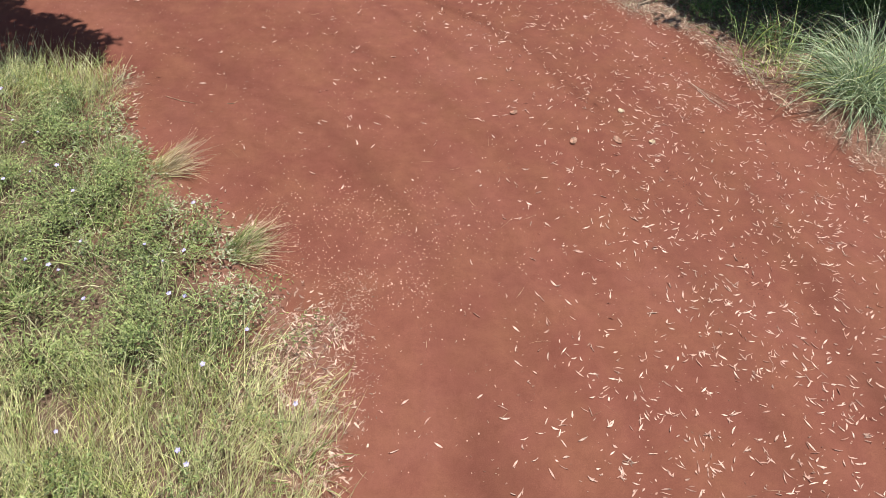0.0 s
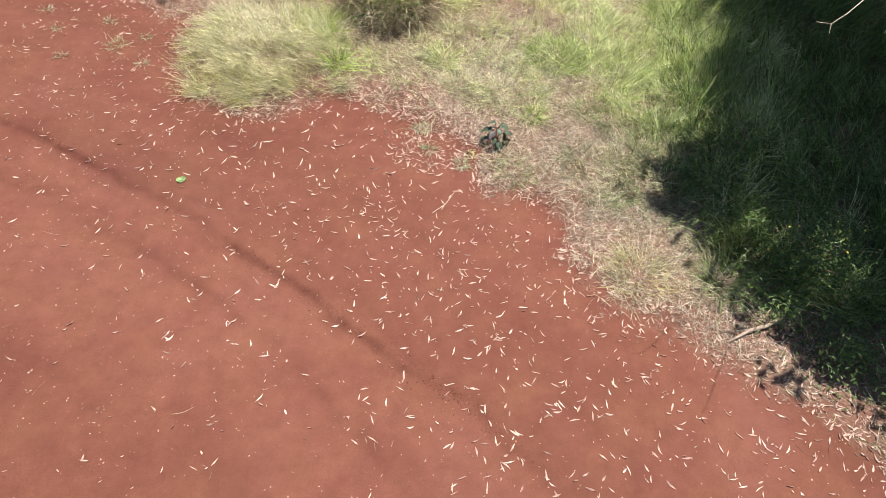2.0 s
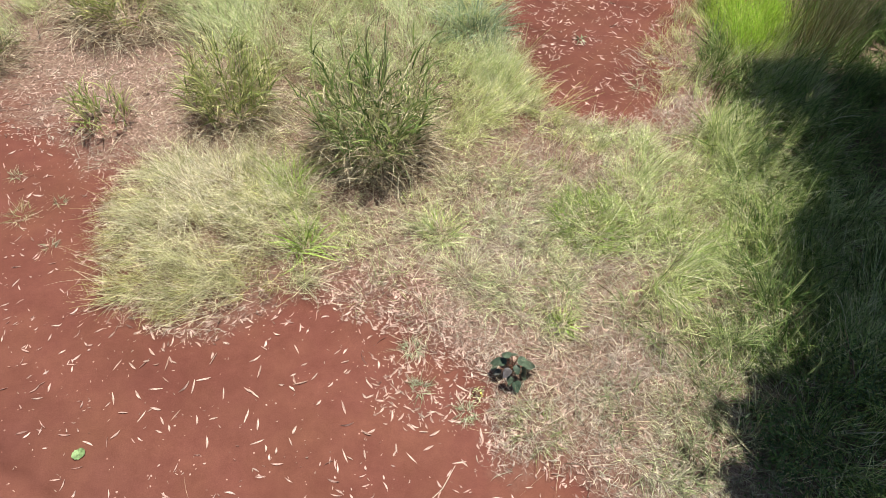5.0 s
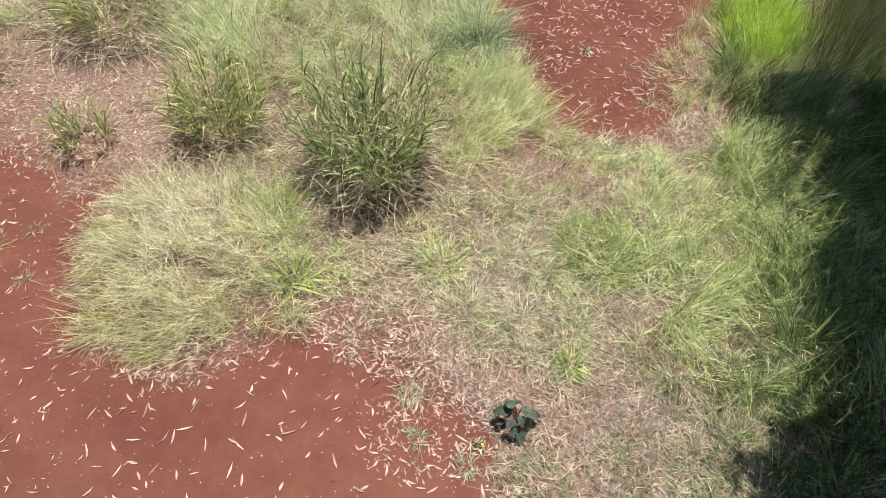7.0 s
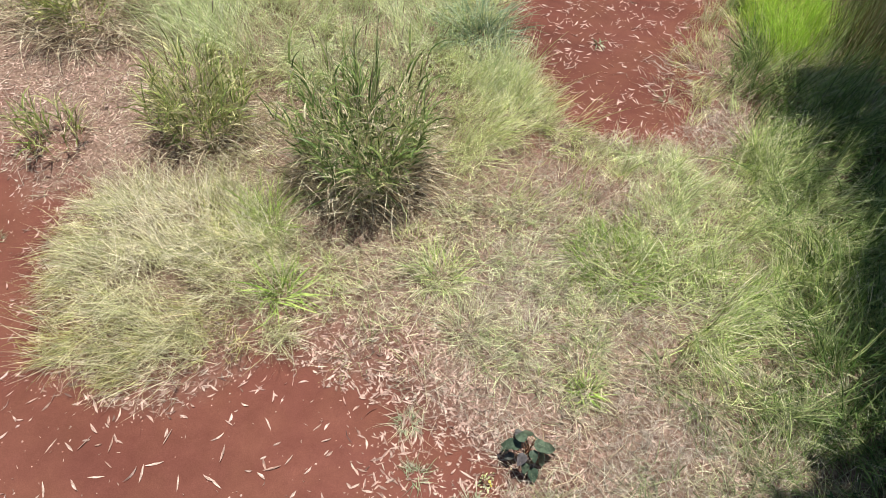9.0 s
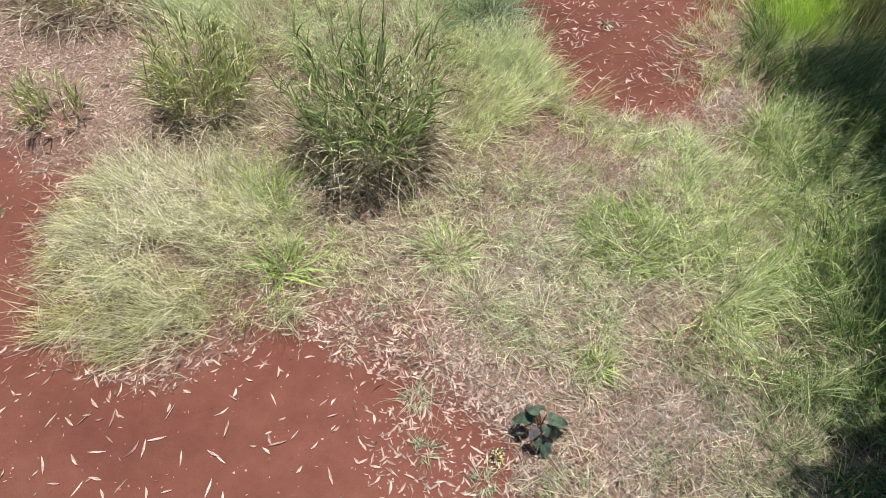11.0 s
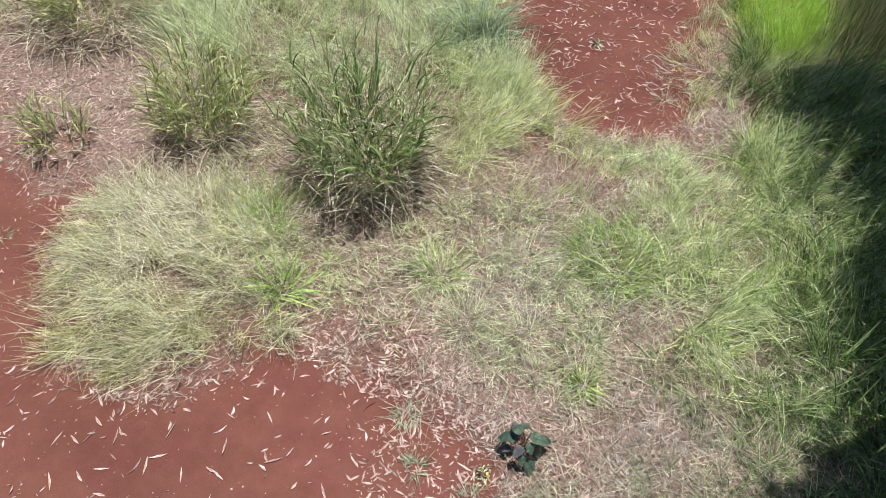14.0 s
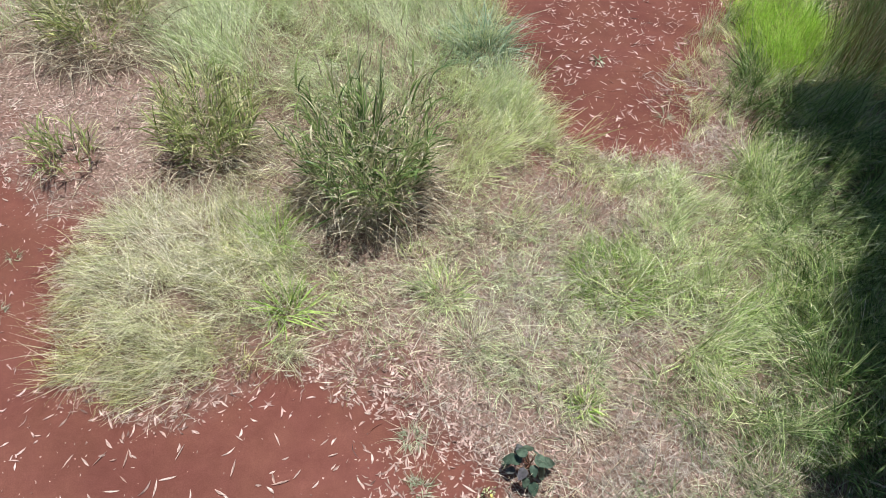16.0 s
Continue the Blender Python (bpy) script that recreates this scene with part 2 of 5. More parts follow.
M_PLANT = leaf_material("dusky_green_leaf", [(0, (0.045, 0.07, 0.045)), (0.66, (0.085, 0.115, 0.075)), (0.76, (0.10, 0.085, 0.095)), (1, (0.17, 0.13, 0.16))], 0.12, 0.4)
M_STEM = leaf_material("reddish_stem", [(0, (0.20, 0.09, 0.06)), (1, (0.28, 0.15, 0.09))], 0.0, 0.6)
M_TREE = leaf_material("tree_leaf", [(0, (0.05, 0.10, 0.03)), (0.6, (0.08, 0.13, 0.05)), (1, (0.11, 0.16, 0.07))], 0.15, 0.35)
M_SAPLING = leaf_material("glossy_sapling_leaf", [(0, (0.06, 0.11, 0.04)), (0.6, (0.10, 0.16, 0.06)), (1, (0.16, 0.24, 0.06))], 0.15, 0.3)
M_ROUND_GREEN = leaf_material("fresh_fallen_leaf", [(0, (0.15, 0.25, 0.09)), (1, (0.21, 0.31, 0.13))], 0.2, 0.45)
M_ROUND_PALE = leaf_material("pale_fallen_leaf", [(0, (0.36, 0.29, 0.20)), (1, (0.44, 0.36, 0.26))], 0.15, 0.5)
M_ROUND_TAN = leaf_material("tan_fallen_leaf", [(0, (0.23, 0.12, 0.085)), (1, (0.29, 0.165, 0.12))], 0.1, 0.55)
M_BARK = wood_material("grey_bark", (0.10, 0.085, 0.07), (0.32, 0.28, 0.24), 14, 0.8)
M_DEADWOOD = wood_material("bleached_dead_wood", (0.42, 0.34, 0.26), (0.66, 0.58, 0.48), 40)
M_OLDWOOD = wood_material("weathered_wood", (0.24, 0.17, 0.13), (0.48, 0.38, 0.30), 40)
M_TWIG = leaf_material("brown_twig", [(0, (0.10, 0.05, 0.035)), (0.5, (0.26, 0.15, 0.10)), (1, (0.50, 0.36, 0.26))], 0.0, 0.8)
M_PEBBLE = leaf_material("pinkish_gravel", [(0, (0.20, 0.085, 0.062)), (0.55, (0.33, 0.185, 0.145)), (1, (0.50, 0.35, 0.29))], 0.0, 0.85)

# ---- plan of the ground ----
rng = np.random.default_rng(7)
EAST_EDGE = [(-40, 30), (-12, 11), (-5.75, 5.5), (-4.1, 5.0), (-3.45, 4.6), (-3.2, 3.8), (-2.7, 3.05), (-1.85, 2.95), (-1.2, 3.35),
             (-0.53, 3.1), (-0.46, 2.65), (0.28, 2.4), (0.46, 1.95), (0.92, 1.48), (1.5, 1.04), (1.66, 0.8), (2.08, 0.64), (2.6, 0.2),
             (3.4, -0.25), (4.0, -1.08), (4.3, -1.6), (4.8, -2.25), (5.05, -2.8), (5.7, -5), (6, -12), (6, -400), (400, -400), (400, 400), (-400, 400), (-400, 200)]
WEST_EDGE = [(-400, 60), (-40, 3), (-12, -1.7), (-4.9, -2.35), (-3.45, -2.2), (-3.12, -3.1), (-2.6, -3.65), (-2.25, -3.95), (-1.56, -4.3), (-1.3, -4.8),
             (-0.8, -5.1), (-0.48, -5.2), (-0.3, -5.6), (-0.23, -6.0), (-0.18, -6.7), (-0.1, -9), (-0.3, -40), (-0.3, -400), (-400, -400)]
TRACK_PATCH = [(0.50, 7.5), (0.80, 6.7), (1.17, 6.15), (1.54, 5.98), (2.12, 6.2), (2.45, 6.75), (2.5, 7.7), (3.1, 8.7), (4.0, 11), (5, 16), (2, 16), (0.4, 11), (0.36, 8.8)]
RUT_MAIN = [(-8.0, 3.4), (-5.33, 2.69), (-4.3, 2.4), (-3.75, 2.13), (-2.75, 1.65), (-1.9, 1.17), (-0.8, 0.5), (0.06, -0.07), (0.5, -0.32), (1.11, -0.88), (1.68, -1.6), (2.19, -2.18), (2.87, -3.18), (3.3, -4.4), (3.7, -6)]
RUT_SIDE = [(-8.0, 2.6), (-4.91, 1.86), (-3.73, 1.49), (-2.41, 0.83), (-1.62, 0.42), (-0.8, -0.2), (0.2, -1.2)]

WORN_BAND = [(-6.5, 0.6), (-3.67, -0.88), (-1.87, -2.14), (-1.21, -2.74), (-0.25, -3.25), (0.4, -3.7), (0.81, -4.51), (0.98, -5.16), (1.1, -7.5)]


def seg_dist(x, y, line, closed=False):
    d = np.full(np.shape(x), 1e9)
    pts = list(line) + ([line[0]] if closed else [])
    for (ax, ay), (bx, by) in zip(pts, pts[1:]):
        vx, vy = bx - ax, by - ay
        t = np.clip(((x - ax) * vx + (y - ay) * vy) / (vx * vx + vy * vy), 0, 1)
        d = np.minimum(d, np.hypot(x - ax - t * vx, y - ay - t * vy))
    return d


def side_dist(x, y, line):
    """Distance to a line, positive on its left."""
    d, s = np.full(np.shape(x), 1e9), np.ones(np.shape(x))
    for (ax, ay), (bx, by) in zip(line, line[1:]):
        vx, vy = bx - ax, by - ay
        t = np.clip(((x - ax) * vx + (y - ay) * vy) / (vx * vx + vy * vy), 0, 1)
        e = np.hypot(x - ax - t * vx, y - ay - t * vy)
        s = np.where(e < d, np.where(vx * (y - ay) - vy * (x - ax) > 0, 1.0, -1.0), s)
        d = np.minimum(d, e)
    return d * s


def inside(x, y, poly):
    r = np.zeros(np.shape(x), bool)
    for (ax, ay), (bx, by) in zip(poly, poly[1:] + poly[:1]):
        if ay != by:
            r ^= ((ay > y) != (by > y)) & (x < (bx - ax) * (y - ay) / (by - ay) + ax)
    return r


def depth_in(x, y, poly):
    d = seg_dist(x, y, poly, True)
    return np.where(inside(x, y, poly), d, -d)


def vnoise(x, y, scale, seed):
    """Smooth value noise, 0 to 1."""
    px, py = np.asarray(x, float) * scale + seed * 17.3, np.asarray(y, float) * scale - seed * 9.1
    ix, iy = np.floor(px), np.floor(py)
    fx, fy = px - ix, py - iy
    fx, fy = fx * fx * (3 - 2 * fx), fy * fy * (3 - 2 * fy)

    def h(a, b):
        v = np.sin(a * 127.1 + b * 311.7 + seed * 74.7) * 43758.5453
        return v - np.floor(v)
    return (h(ix, iy) * (1 - fx) + h(ix + 1, iy) * fx) * (1 - fy) + (h(ix, iy + 1) * (1 - fx) + h(ix + 1, iy + 1) * fx) * fy


def smooth(a, b, v):
    t = np.clip((v - a) / (b - a), 0, 1)
    return t * t * (3 - 2 * t)


def verge(x, y):
    """How deep a spot lies in the grown-over ground; negative on bare earth."""
    v = np.maximum(depth_in(x, y, EAST_EDGE), depth_in(x, y, WEST_EDGE))
    v = np.minimum(v, -depth_in(x, y, TRACK_PATCH))
    v = v - 0.5 * np.exp(-((x + 0.02) / 0.6) ** 2 - ((y - 2.75) / 0.42) ** 2)
    v = v - 0.62 * np.exp(-((x - 1.08) / 0.36) ** 2 - ((y - 1.74) / 0.40) ** 2)
    return v + (vnoise(x, y, 3.2, 3) - 0.5) * 0.22 + (vnoise(x, y, 9, 5) - 0.5) * 0.12


def ground_z(x, y):
    x, y = np.asarray(x, float), np.asarray(y, float)
    near = np.exp(-((x / 14) ** 2 + ((y - 1) / 16) ** 2))
    v = smooth(-0.15, 0.5, verge(x, y))
    z = (vnoise(x, y, 0.5, 1) - 0.5) * 0.05 + (vnoise(x, y, 1.7, 2) - 0.5) * 0.022
    z += v * (0.02 + 0.04 * vnoise(x, y, 2.6, 4) + 0.02 * vnoise(x, y, 7, 6)) + (1 - v) * (vnoise(x, y, 6, 8) - 0.5) * 0.006
    gap = (0.5 + 0.5 * smooth(0.3, 0.6, vnoise(x, y, 1.6, 12))) * (0.4 + 0.6 * smooth(1.0, -1.6, x))
    wob = (vnoise(x, y, 3, 21) - 0.5) * 0.10 + (vnoise(x, y, 11, 22) - 0.5) * 0.04
    d1, d2 = side_dist(x, y, RUT_MAIN) + wob, side_dist(x, y, RUT_SIDE) + wob
    z += (1 - v) * gap * (-0.024 * smooth(0.02, -0.025, d1) * np.exp(-np.maximum(0, -d1) / 0.4) + 0.010 * np.exp(-((d1 - 0.05) / 0.05) ** 2))
    z += (1 - v) * gap * (-0.014 * smooth(0.04, -0.05, d2) * np.exp(-np.maximum(0, -d2) / 0.35) + 0.005 * np.exp(-((d2 - 0.06) / 0.06) ** 2))
    return z * near


# ---- mesh helpers ----
def mesh_from(name, verts, quads):
    me = bpy.data.meshes.new(name)
    verts, quads = np.asarray(verts, np.float32).reshape(-1, 3), np.asarray(quads, np.int32).reshape(-1, 4)
    me.vertices.add(len(verts))
    me.vertices.foreach_set("co", verts.ravel())
    me.loops.add(quads.size)
    me.loops.foreach_set("vertex_index", quads.ravel())
    me.polygons.add(len(quads))
    me.polygons.foreach_set("loop_start", np.arange(0, quads.size, 4, dtype=np.int32))
    me.polygons.foreach_set("use_smooth", np.ones(len(quads), bool))
    me.update(calc_edges=True)
    me.validate()
    return me


def thing(name, data, material, label, category, kind="", group=""):
    ob = new(name, data)
    if data is not None and material:
        data.materials.append(material)
    return tagged(ob, label, category, group, kind)


def part(name, data, material, parent, label=""):
    ob = new(name, data)
    if material and not data.materials:
        data.materials.append(material)
    ob.parent = parent
    return tagged(ob, label)


def strips(centre, side, width):
    """Ribbons: centre and side (n, s, 3), width (n, s). Returns vertices and quads."""
    n, s = width.shape
    v = np.stack([centre - side * width[..., None] / 2, centre + side * width[..., None] / 2], 2)
    i = np.arange(n * s * 2).reshape(n, s, 2)
    q = np.stack([i[:, :-1, 0], i[:, :-1, 1], i[:, 1:, 1], i[:, 1:, 0]], -1)
    return v.reshape(-1, 3), q.reshape(-1, 4)


def join(chunks):
    vs, qs, k = [], [], 0
    for v, q in chunks:
        vs.append(v)
        qs.append(q + k)
        k += len(v)
    return np.concatenate(vs), np.concatenate(qs)


def blades(base, azimuth, tilt, bend, length, width, steps=5, tip=0.12, lift=0.0):
    """Grass blades that leave their base at a tilt from the vertical and bend on towards the ground, which lies lift below the base."""
    n = len(base)
    s = np.linspace(0, 1, steps)
    ang = tilt[:, None] + bend[:, None] * s ** 1.3
    ds = (length / (steps - 1))[:, None]
    out = np.concatenate([np.zeros((n, 1)), np.cumsum(np.sin(ang[:, :-1]) * ds, 1)], 1)
    up = np.concatenate([np.zeros((n, 1)), np.cumsum(np.cos(ang[:, :-1]) * ds, 1)], 1)
    swerve = azimuth[:, None] + rng.normal(0, 0.25, n)[:, None] * s
    c = np.empty((n, steps, 3))
    c[..., 0] = base[:, 0, None] + out * np.cos(swerve)
    c[..., 1] = base[:, 1, None] + out * np.sin(swerve)
    floor = (base[:, 2] - lift)[:, None] + 0.006 + 0.02 * rng.random(n)[:, None]
    c[..., 2] = np.maximum(base[:, 2, None] + up, np.where(s > 0.05, floor, -1))
    turn = azimuth + np.pi / 2 + rng.normal(0, 0.6, n)
    roll = rng.normal(0, 0.8, n)
    side = np.stack([np.cos(turn) * np.cos(roll), np.sin(turn) * np.cos(roll), np.sin(roll)], -1)
    w = width[:, None] * (tip + (1 - tip) * (1 - s) ** 0.6 * (0.55 + 0.45 * np.minimum(1, s * 5)))
    return strips(c, np.repeat(side[:, None], steps, 1), w)


def sickles(place, azimuth, length, width, curve, lift, roll, steps=6):
    """Slim curved leaves that lie on the ground, their ends a little raised."""
    n = len(place)
    s = np.linspace(-0.5, 0.5, steps)
    along = s[None] * length[:, None]
    across = curve[:, None] * length[:, None] * (0.25 - s[None] ** 2)
    c = np.empty((n, steps, 3))
    ca, sa = np.cos(azimuth)[:, None], np.sin(azimuth)[:, None]
    c[..., 0] = place[:, 0, None] + along * ca - across * sa
    c[..., 1] = place[:, 1, None] + along * sa + across * ca
    c[..., 2] = place[:, 2, None] + lift[:, None] * (s[None] * 2) ** 2 + np.abs(np.sin(roll))[:, None] * width[:, None] / 2
    side = np.empty((n, steps, 3))
    side[..., 0], side[..., 1], side[..., 2] = -sa * np.cos(roll)[:, None], ca * np.cos(roll)[:, None], np.sin(roll)[:, None]
    w = width[:, None] * np.maximum(0.06, np.cos(s * np.pi * 0.98))[None]
    return strips(c, side, w)


def ovals(place, normal_tilt, azimuth, length, width, steps=4):
    """Small oval leaves anywhere in space; azimuth is the way each points, normal_tilt its droop."""
    n = len(place)
    s = np.linspace(0, 1, steps)
    d = np.stack([np.cos(azimuth) * np.cos(normal_tilt), np.sin(azimuth) * np.cos(normal_tilt), -np.sin(normal_tilt)], -1)
    c = place[:, None] + d[:, None] * (s[None] * length[:, None])[..., None]
    c[..., 2] -= (length[:, None] * 0.18) * s[None] ** 2
    roll = rng.normal(0, 0.5, n)
    side = np.stack([-np.sin(azimuth) * np.cos(roll), np.cos(azimuth) * np.cos(roll), np.sin(roll)], -1)
    w = width[:, None] * np.maximum(0.08, np.sin(np.pi * (0.06 + 0.88 * s)) ** 0.75)[None]
    return strips(c, np.repeat(side[:, None], steps, 1), w)


def tube(points, radii, sides=7):
    """A round stem or limb along points."""
    pts = [Vector(p) for p in points]
    v, q = [], []
    for i, (p, r) in enumerate(zip(pts, radii)):
        d = (pts[min(i + 1, len(pts) - 1)] - pts[max(i - 1, 0)]).normalized()
        a = d.orthogonal().normalized()
        b = d.cross(a)
        for k in range(sides):
            t = 2 * math.pi * k / sides
            v.append(p + (a * math.cos(t) + b * math.sin(t)) * r)
    for i in range(len(pts) - 1):
        for k in range(sides):
            j = (k + 1) % sides
            q.append((i * sides + k, i * sides + j, (i + 1) * sides + j, (i + 1) * sides + k))
    return np.array([tuple(p) for p in v]), np.array(q)


def scatter(box, per_m2, weight=None):
    """Random spots in the box (x0, y0, x1, y1), thinned by weight(x, y)."""
    x0, y0, x1, y1 = box
    n = int((x1 - x0) * (y1 - y0) * per_m2)
    x, y = rng.uniform(x0, x1, n), rng.uniform(y0, y1, n)
    if weight is not None:
        keep = rng.random(n) < weight(x, y)
        x, y = x[keep], y[keep]
    return x, y


def spots(x, y, dz=0.0):
    return np.stack([x, y, ground_z(x, y) + dz], -1)


def around(x, y, count, spread):
    """count spots round each of the given ones."""
    xs, ys = np.repeat(x, count), np.repeat(y, count)
    return xs + rng.normal(0, spread, len(xs)), ys + rng.normal(0, spread, len(xs)), np.repeat(np.arange(len(x)), count)


def tuft_blades(x, y, count, spread, length, width, tilt=(0.1, 0.7), bend=(0.3, 1.3), lean=None, lean_by=0.0, steps=5):
    """Blades in tufts. lean: the azimuth (a number or one a tuft) that the tufts lean to."""
    bx, by, k = around(x, y, count, spread)
    n = len(bx)
    az = np.arctan2(by - y[k], bx - x[k]) + rng.normal(0, 0.6, n)
    if lean is not None:
        la = np.broadcast_to(lean, x.shape)[k] + rng.normal(0, 0.35, n)
        vx, vy = np.cos(az) * (1 - lean_by) + np.cos(la) * lean_by, np.sin(az) * (1 - lean_by) + np.sin(la) * lean_by
        az = np.arctan2(vy, vx)
    size = rng.uniform(0.75, 1.2, len(x))[k]
    return blades(spots(bx, by, -0.004), az, rng.uniform(*tilt, n), rng.uniform(*bend, n), rng.uniform(*length, n) * size, rng.uniform(*width, n), steps)


def locks(x, y, count, spread, length, width, toward, tilt, bend, fan=0.45, steps=5, rise=None, wild=1.0):
    """Grass in locks: the blades of a lock lie nearly side by side, each lock its own way. rise(x, y): the height of older growth beneath."""
    bx, by, k = around(x, y, count, spread)
    n, m = len(bx), len(x)
    az = (np.broadcast_to(toward, x.shape) + rng.normal(0, wild, m))[k] + rng.normal(0, fan, n)
    t = rng.uniform(*tilt, m)[k] + rng.normal(0, 0.14, n)
    b = rng.uniform(*bend, m)[k] + rng.normal(0, 0.2, n)
    size = rng.uniform(0.65, 1.25, m)[k]
    base = spots(bx, by, -0.004)
    up = rise(bx, by) * rng.random(n) if rise else np.zeros(n)
    base[:, 2] += up
    return blades(base, az, t, b, rng.uniform(*length, n) * size, rng.uniform(*width, n) * 1.3, steps, lift=up)


# ---- ground: one sheet, fine in the middle, coarse to the horizon ----
def axis(lo, hi, step):
    core = np.arange(lo, hi + 1e-6, step)
    far = step * np.cumsum(1.35 ** np.arange(1, 28))
    far = far[far < 900]
    return np.concatenate([(lo - far)[::-1], core, hi + far])


gx, gy = axis(-6, 5.5, 0.035), axis(-7.5, 8.5, 0.035)
X, Y = np.meshgrid(gx, gy)
idx = np.arange(X.size).reshape(X.shape)
quads = np.stack([idx[:-1, :-1], idx[:-1, 1:], idx[1:, 1:], idx[1:, :-1]], -1)
ground_mesh = mesh_from("ground", np.stack([X, Y, ground_z(X, Y)], -1), quads)
attribute = ground_mesh.attributes.new("verge", "FLOAT", "POINT")
deep_in = verge(X, Y)
attribute.data.foreach_set("value", (smooth(-0.08, 0.22, deep_in + (vnoise(X, Y, 14, 9) - 0.5) * 0.2) * (0.35 + 0.65 * smooth(0.1, 0.9, deep_in + (vnoise(X, Y, 4, 14) - 0.5) * 0.7))).ravel().astype(np.float32))
# Western verge ground painted dark, imitating deep shade between the plants.
gap_shade = ground_mesh.attributes.new("gap_shade", "FLOAT", "POINT")
gap_shade.data.foreach_set("value", (0.85 * smooth(0.2, 0.6, depth_in(X, Y, WEST_EDGE)) * (0.5 + 0.5 * vnoise(X, Y, 3, 44))).ravel().astype(np.float32))
rut_wob = (vnoise(X, Y, 3, 21) - 0.5) * 0.10 + (vnoise(X, Y, 11, 22) - 0.5) * 0.04
rut_d, rut_e = side_dist(X, Y, RUT_MAIN) + rut_wob, side_dist(X, Y, RUT_SIDE) + rut_wob
rut_gap = (0.52 + 0.30 * smooth(1.0, -1.6, X)) * smooth(3.4, 1.8, X) * (0.4 + 0.5 * smooth(0.15, 0.55, vnoise(X, Y, 1.6, 12))) * (0.35 + 0.65 * smooth(0.3, 0.7, vnoise(X, Y, 9, 32)))
# Dark line painted along the rut ledges, which the high sun barely shades.
rut_dark = ground_mesh.attributes.new("rut_dark", "FLOAT", "POINT")
rut_dark.data.foreach_set("value", np.clip(1.1 * rut_gap * (0.6 * np.exp(-((rut_d + 0.005) / 0.045) ** 2) + 0.22 * np.exp(-np.maximum(0, rut_d) / 0.12) * (rut_d > 0) + 0.3 * np.exp(-(rut_e / 0.06) ** 2) + 0.12 * np.exp(-np.maximum(0, rut_e) / 0.15) * (rut_e > 0)), 0, 1).ravel().astype(np.float32))
side = np.where(X * 0.5 + Y > 0.1, 1.0, -1.0) * seg_dist(X, Y, RUT_MAIN)
streaks = 0.5 * vnoise(side * 1.0, X * 0.12, 2.2, 41) + 0.3 * vnoise(side, X * 0.1 - Y * 0.1, 5.5, 42) + 0.2 * vnoise(X, Y, 2.0, 43)
streaks = 0.5 + (streaks - 0.47) * 0.95
streaks = streaks + smooth(2.6, 1.2, X) * (0.3 * np.exp(-((rut_d + 0.24) / 0.17) ** 2) - 0.10 * np.exp(-((rut_d - 0.3) / 0.25) ** 2) + 0.15 * np.exp(-((rut_e + 0.22) / 0.16) ** 2)) + 0.2 * np.exp(-((X + 0.4) / 1.2) ** 2 - ((Y + 5.0) / 0.9) ** 2)
streaks = np.clip(streaks - 0.1 * smooth(1.9, 0.5, seg_dist(X, Y, EAST_EDGE)) * smooth(0.8, 2.2, Y), 0, 1)
streaks = np.clip(streaks - (0.08 + 0.24 * vnoise(X, Y, 2.5, 46)) * smooth(-0.1, 0.3, depth_in(X, Y, TRACK_PATCH)), 0, 1)
worn_band = seg_dist(X, Y, WORN_BAND) + (vnoise(X, Y, 0.8, 47) - 0.5) * 0.3
streaks = np.clip(streaks - 0.22 * np.exp(-(worn_band / 0.3) ** 2) * (0.7 + 0.4 * vnoise(X, Y, 1.2, 48)) + 0.12 * np.exp(-((worn_band - 0.75) / 0.3) ** 2), 0, 1)
packed = ground_mesh.attributes.new("packed", "FLOAT", "POINT")
packed.data.foreach_set("value", streaks.ravel().astype(np.float32))
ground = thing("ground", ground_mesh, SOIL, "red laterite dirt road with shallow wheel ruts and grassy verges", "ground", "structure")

# ---- trees whose crowns shade the verges ----
SHADE_EAST = [(3.1, 7.2), (3.05, 5.9), (3.0, 4.7), (2.95, 4.2), (2.85, 3.6), (2.66, 3.2), (2.42, 2.85), (2.15, 2.55), (1.9, 2.3), (2.0, 1.8), (2.5, 1.4), (2.75, 0.8), (3.3, 0.1), (3.9, -0.3), (4.5, -0.45),
              (6, -0.5), (7.8, 0.3), (9.2, 1.8), (9.9, 4.5), (9.7, 7.8), (8.6, 10.4), (7, 11.6), (5.6, 11), (4.8, 9.2), (4.35, 7.9), (3.75, 7.5)]
SHADE_SPOT = [(2.86, 0.15), (2.98, 0.26), (3.2, 0.34), (3.34, 0.24), (3.18, 0.04), (3.0, 0.05)]
SHADE_WEST = [(-5.7, -1.0), (-4.6, -1.32), (-3.98, -1.55), (-3.92, -1.66), (-3.95, -1.84), (-3.76, -2.05), (-4.2, -2.35), (-5.0, -2.65), (-6.3, -3.3), (-7.6, -2.8), (-8.1, -1.8), (-7.0, -0.8)]
SHADE_NORTH_WEST = [(-5.4, 1.5), (-5.2, 1.9), (-5.25, 2.5), (-6.2, 3.2), (-7.7, 3.1), (-8.4, 1.9), (-7.6, 0.8), (-6.2, 0.6)]


def zone(cx, cy, rx, ry, soft=0.35, power=2.0, seed=40):
    """A soft patch round (cx, cy)."""
    def w(x, y):
        d = (np.abs((x - cx) / rx) ** power + np.abs((y - cy) / ry) ** power) ** (1 / power)
        d = d + (vnoise(x, y, 2.5, seed) - 0.5) * 0.45
        return smooth(1 + soft / 2, 1 - soft, d)
    return w


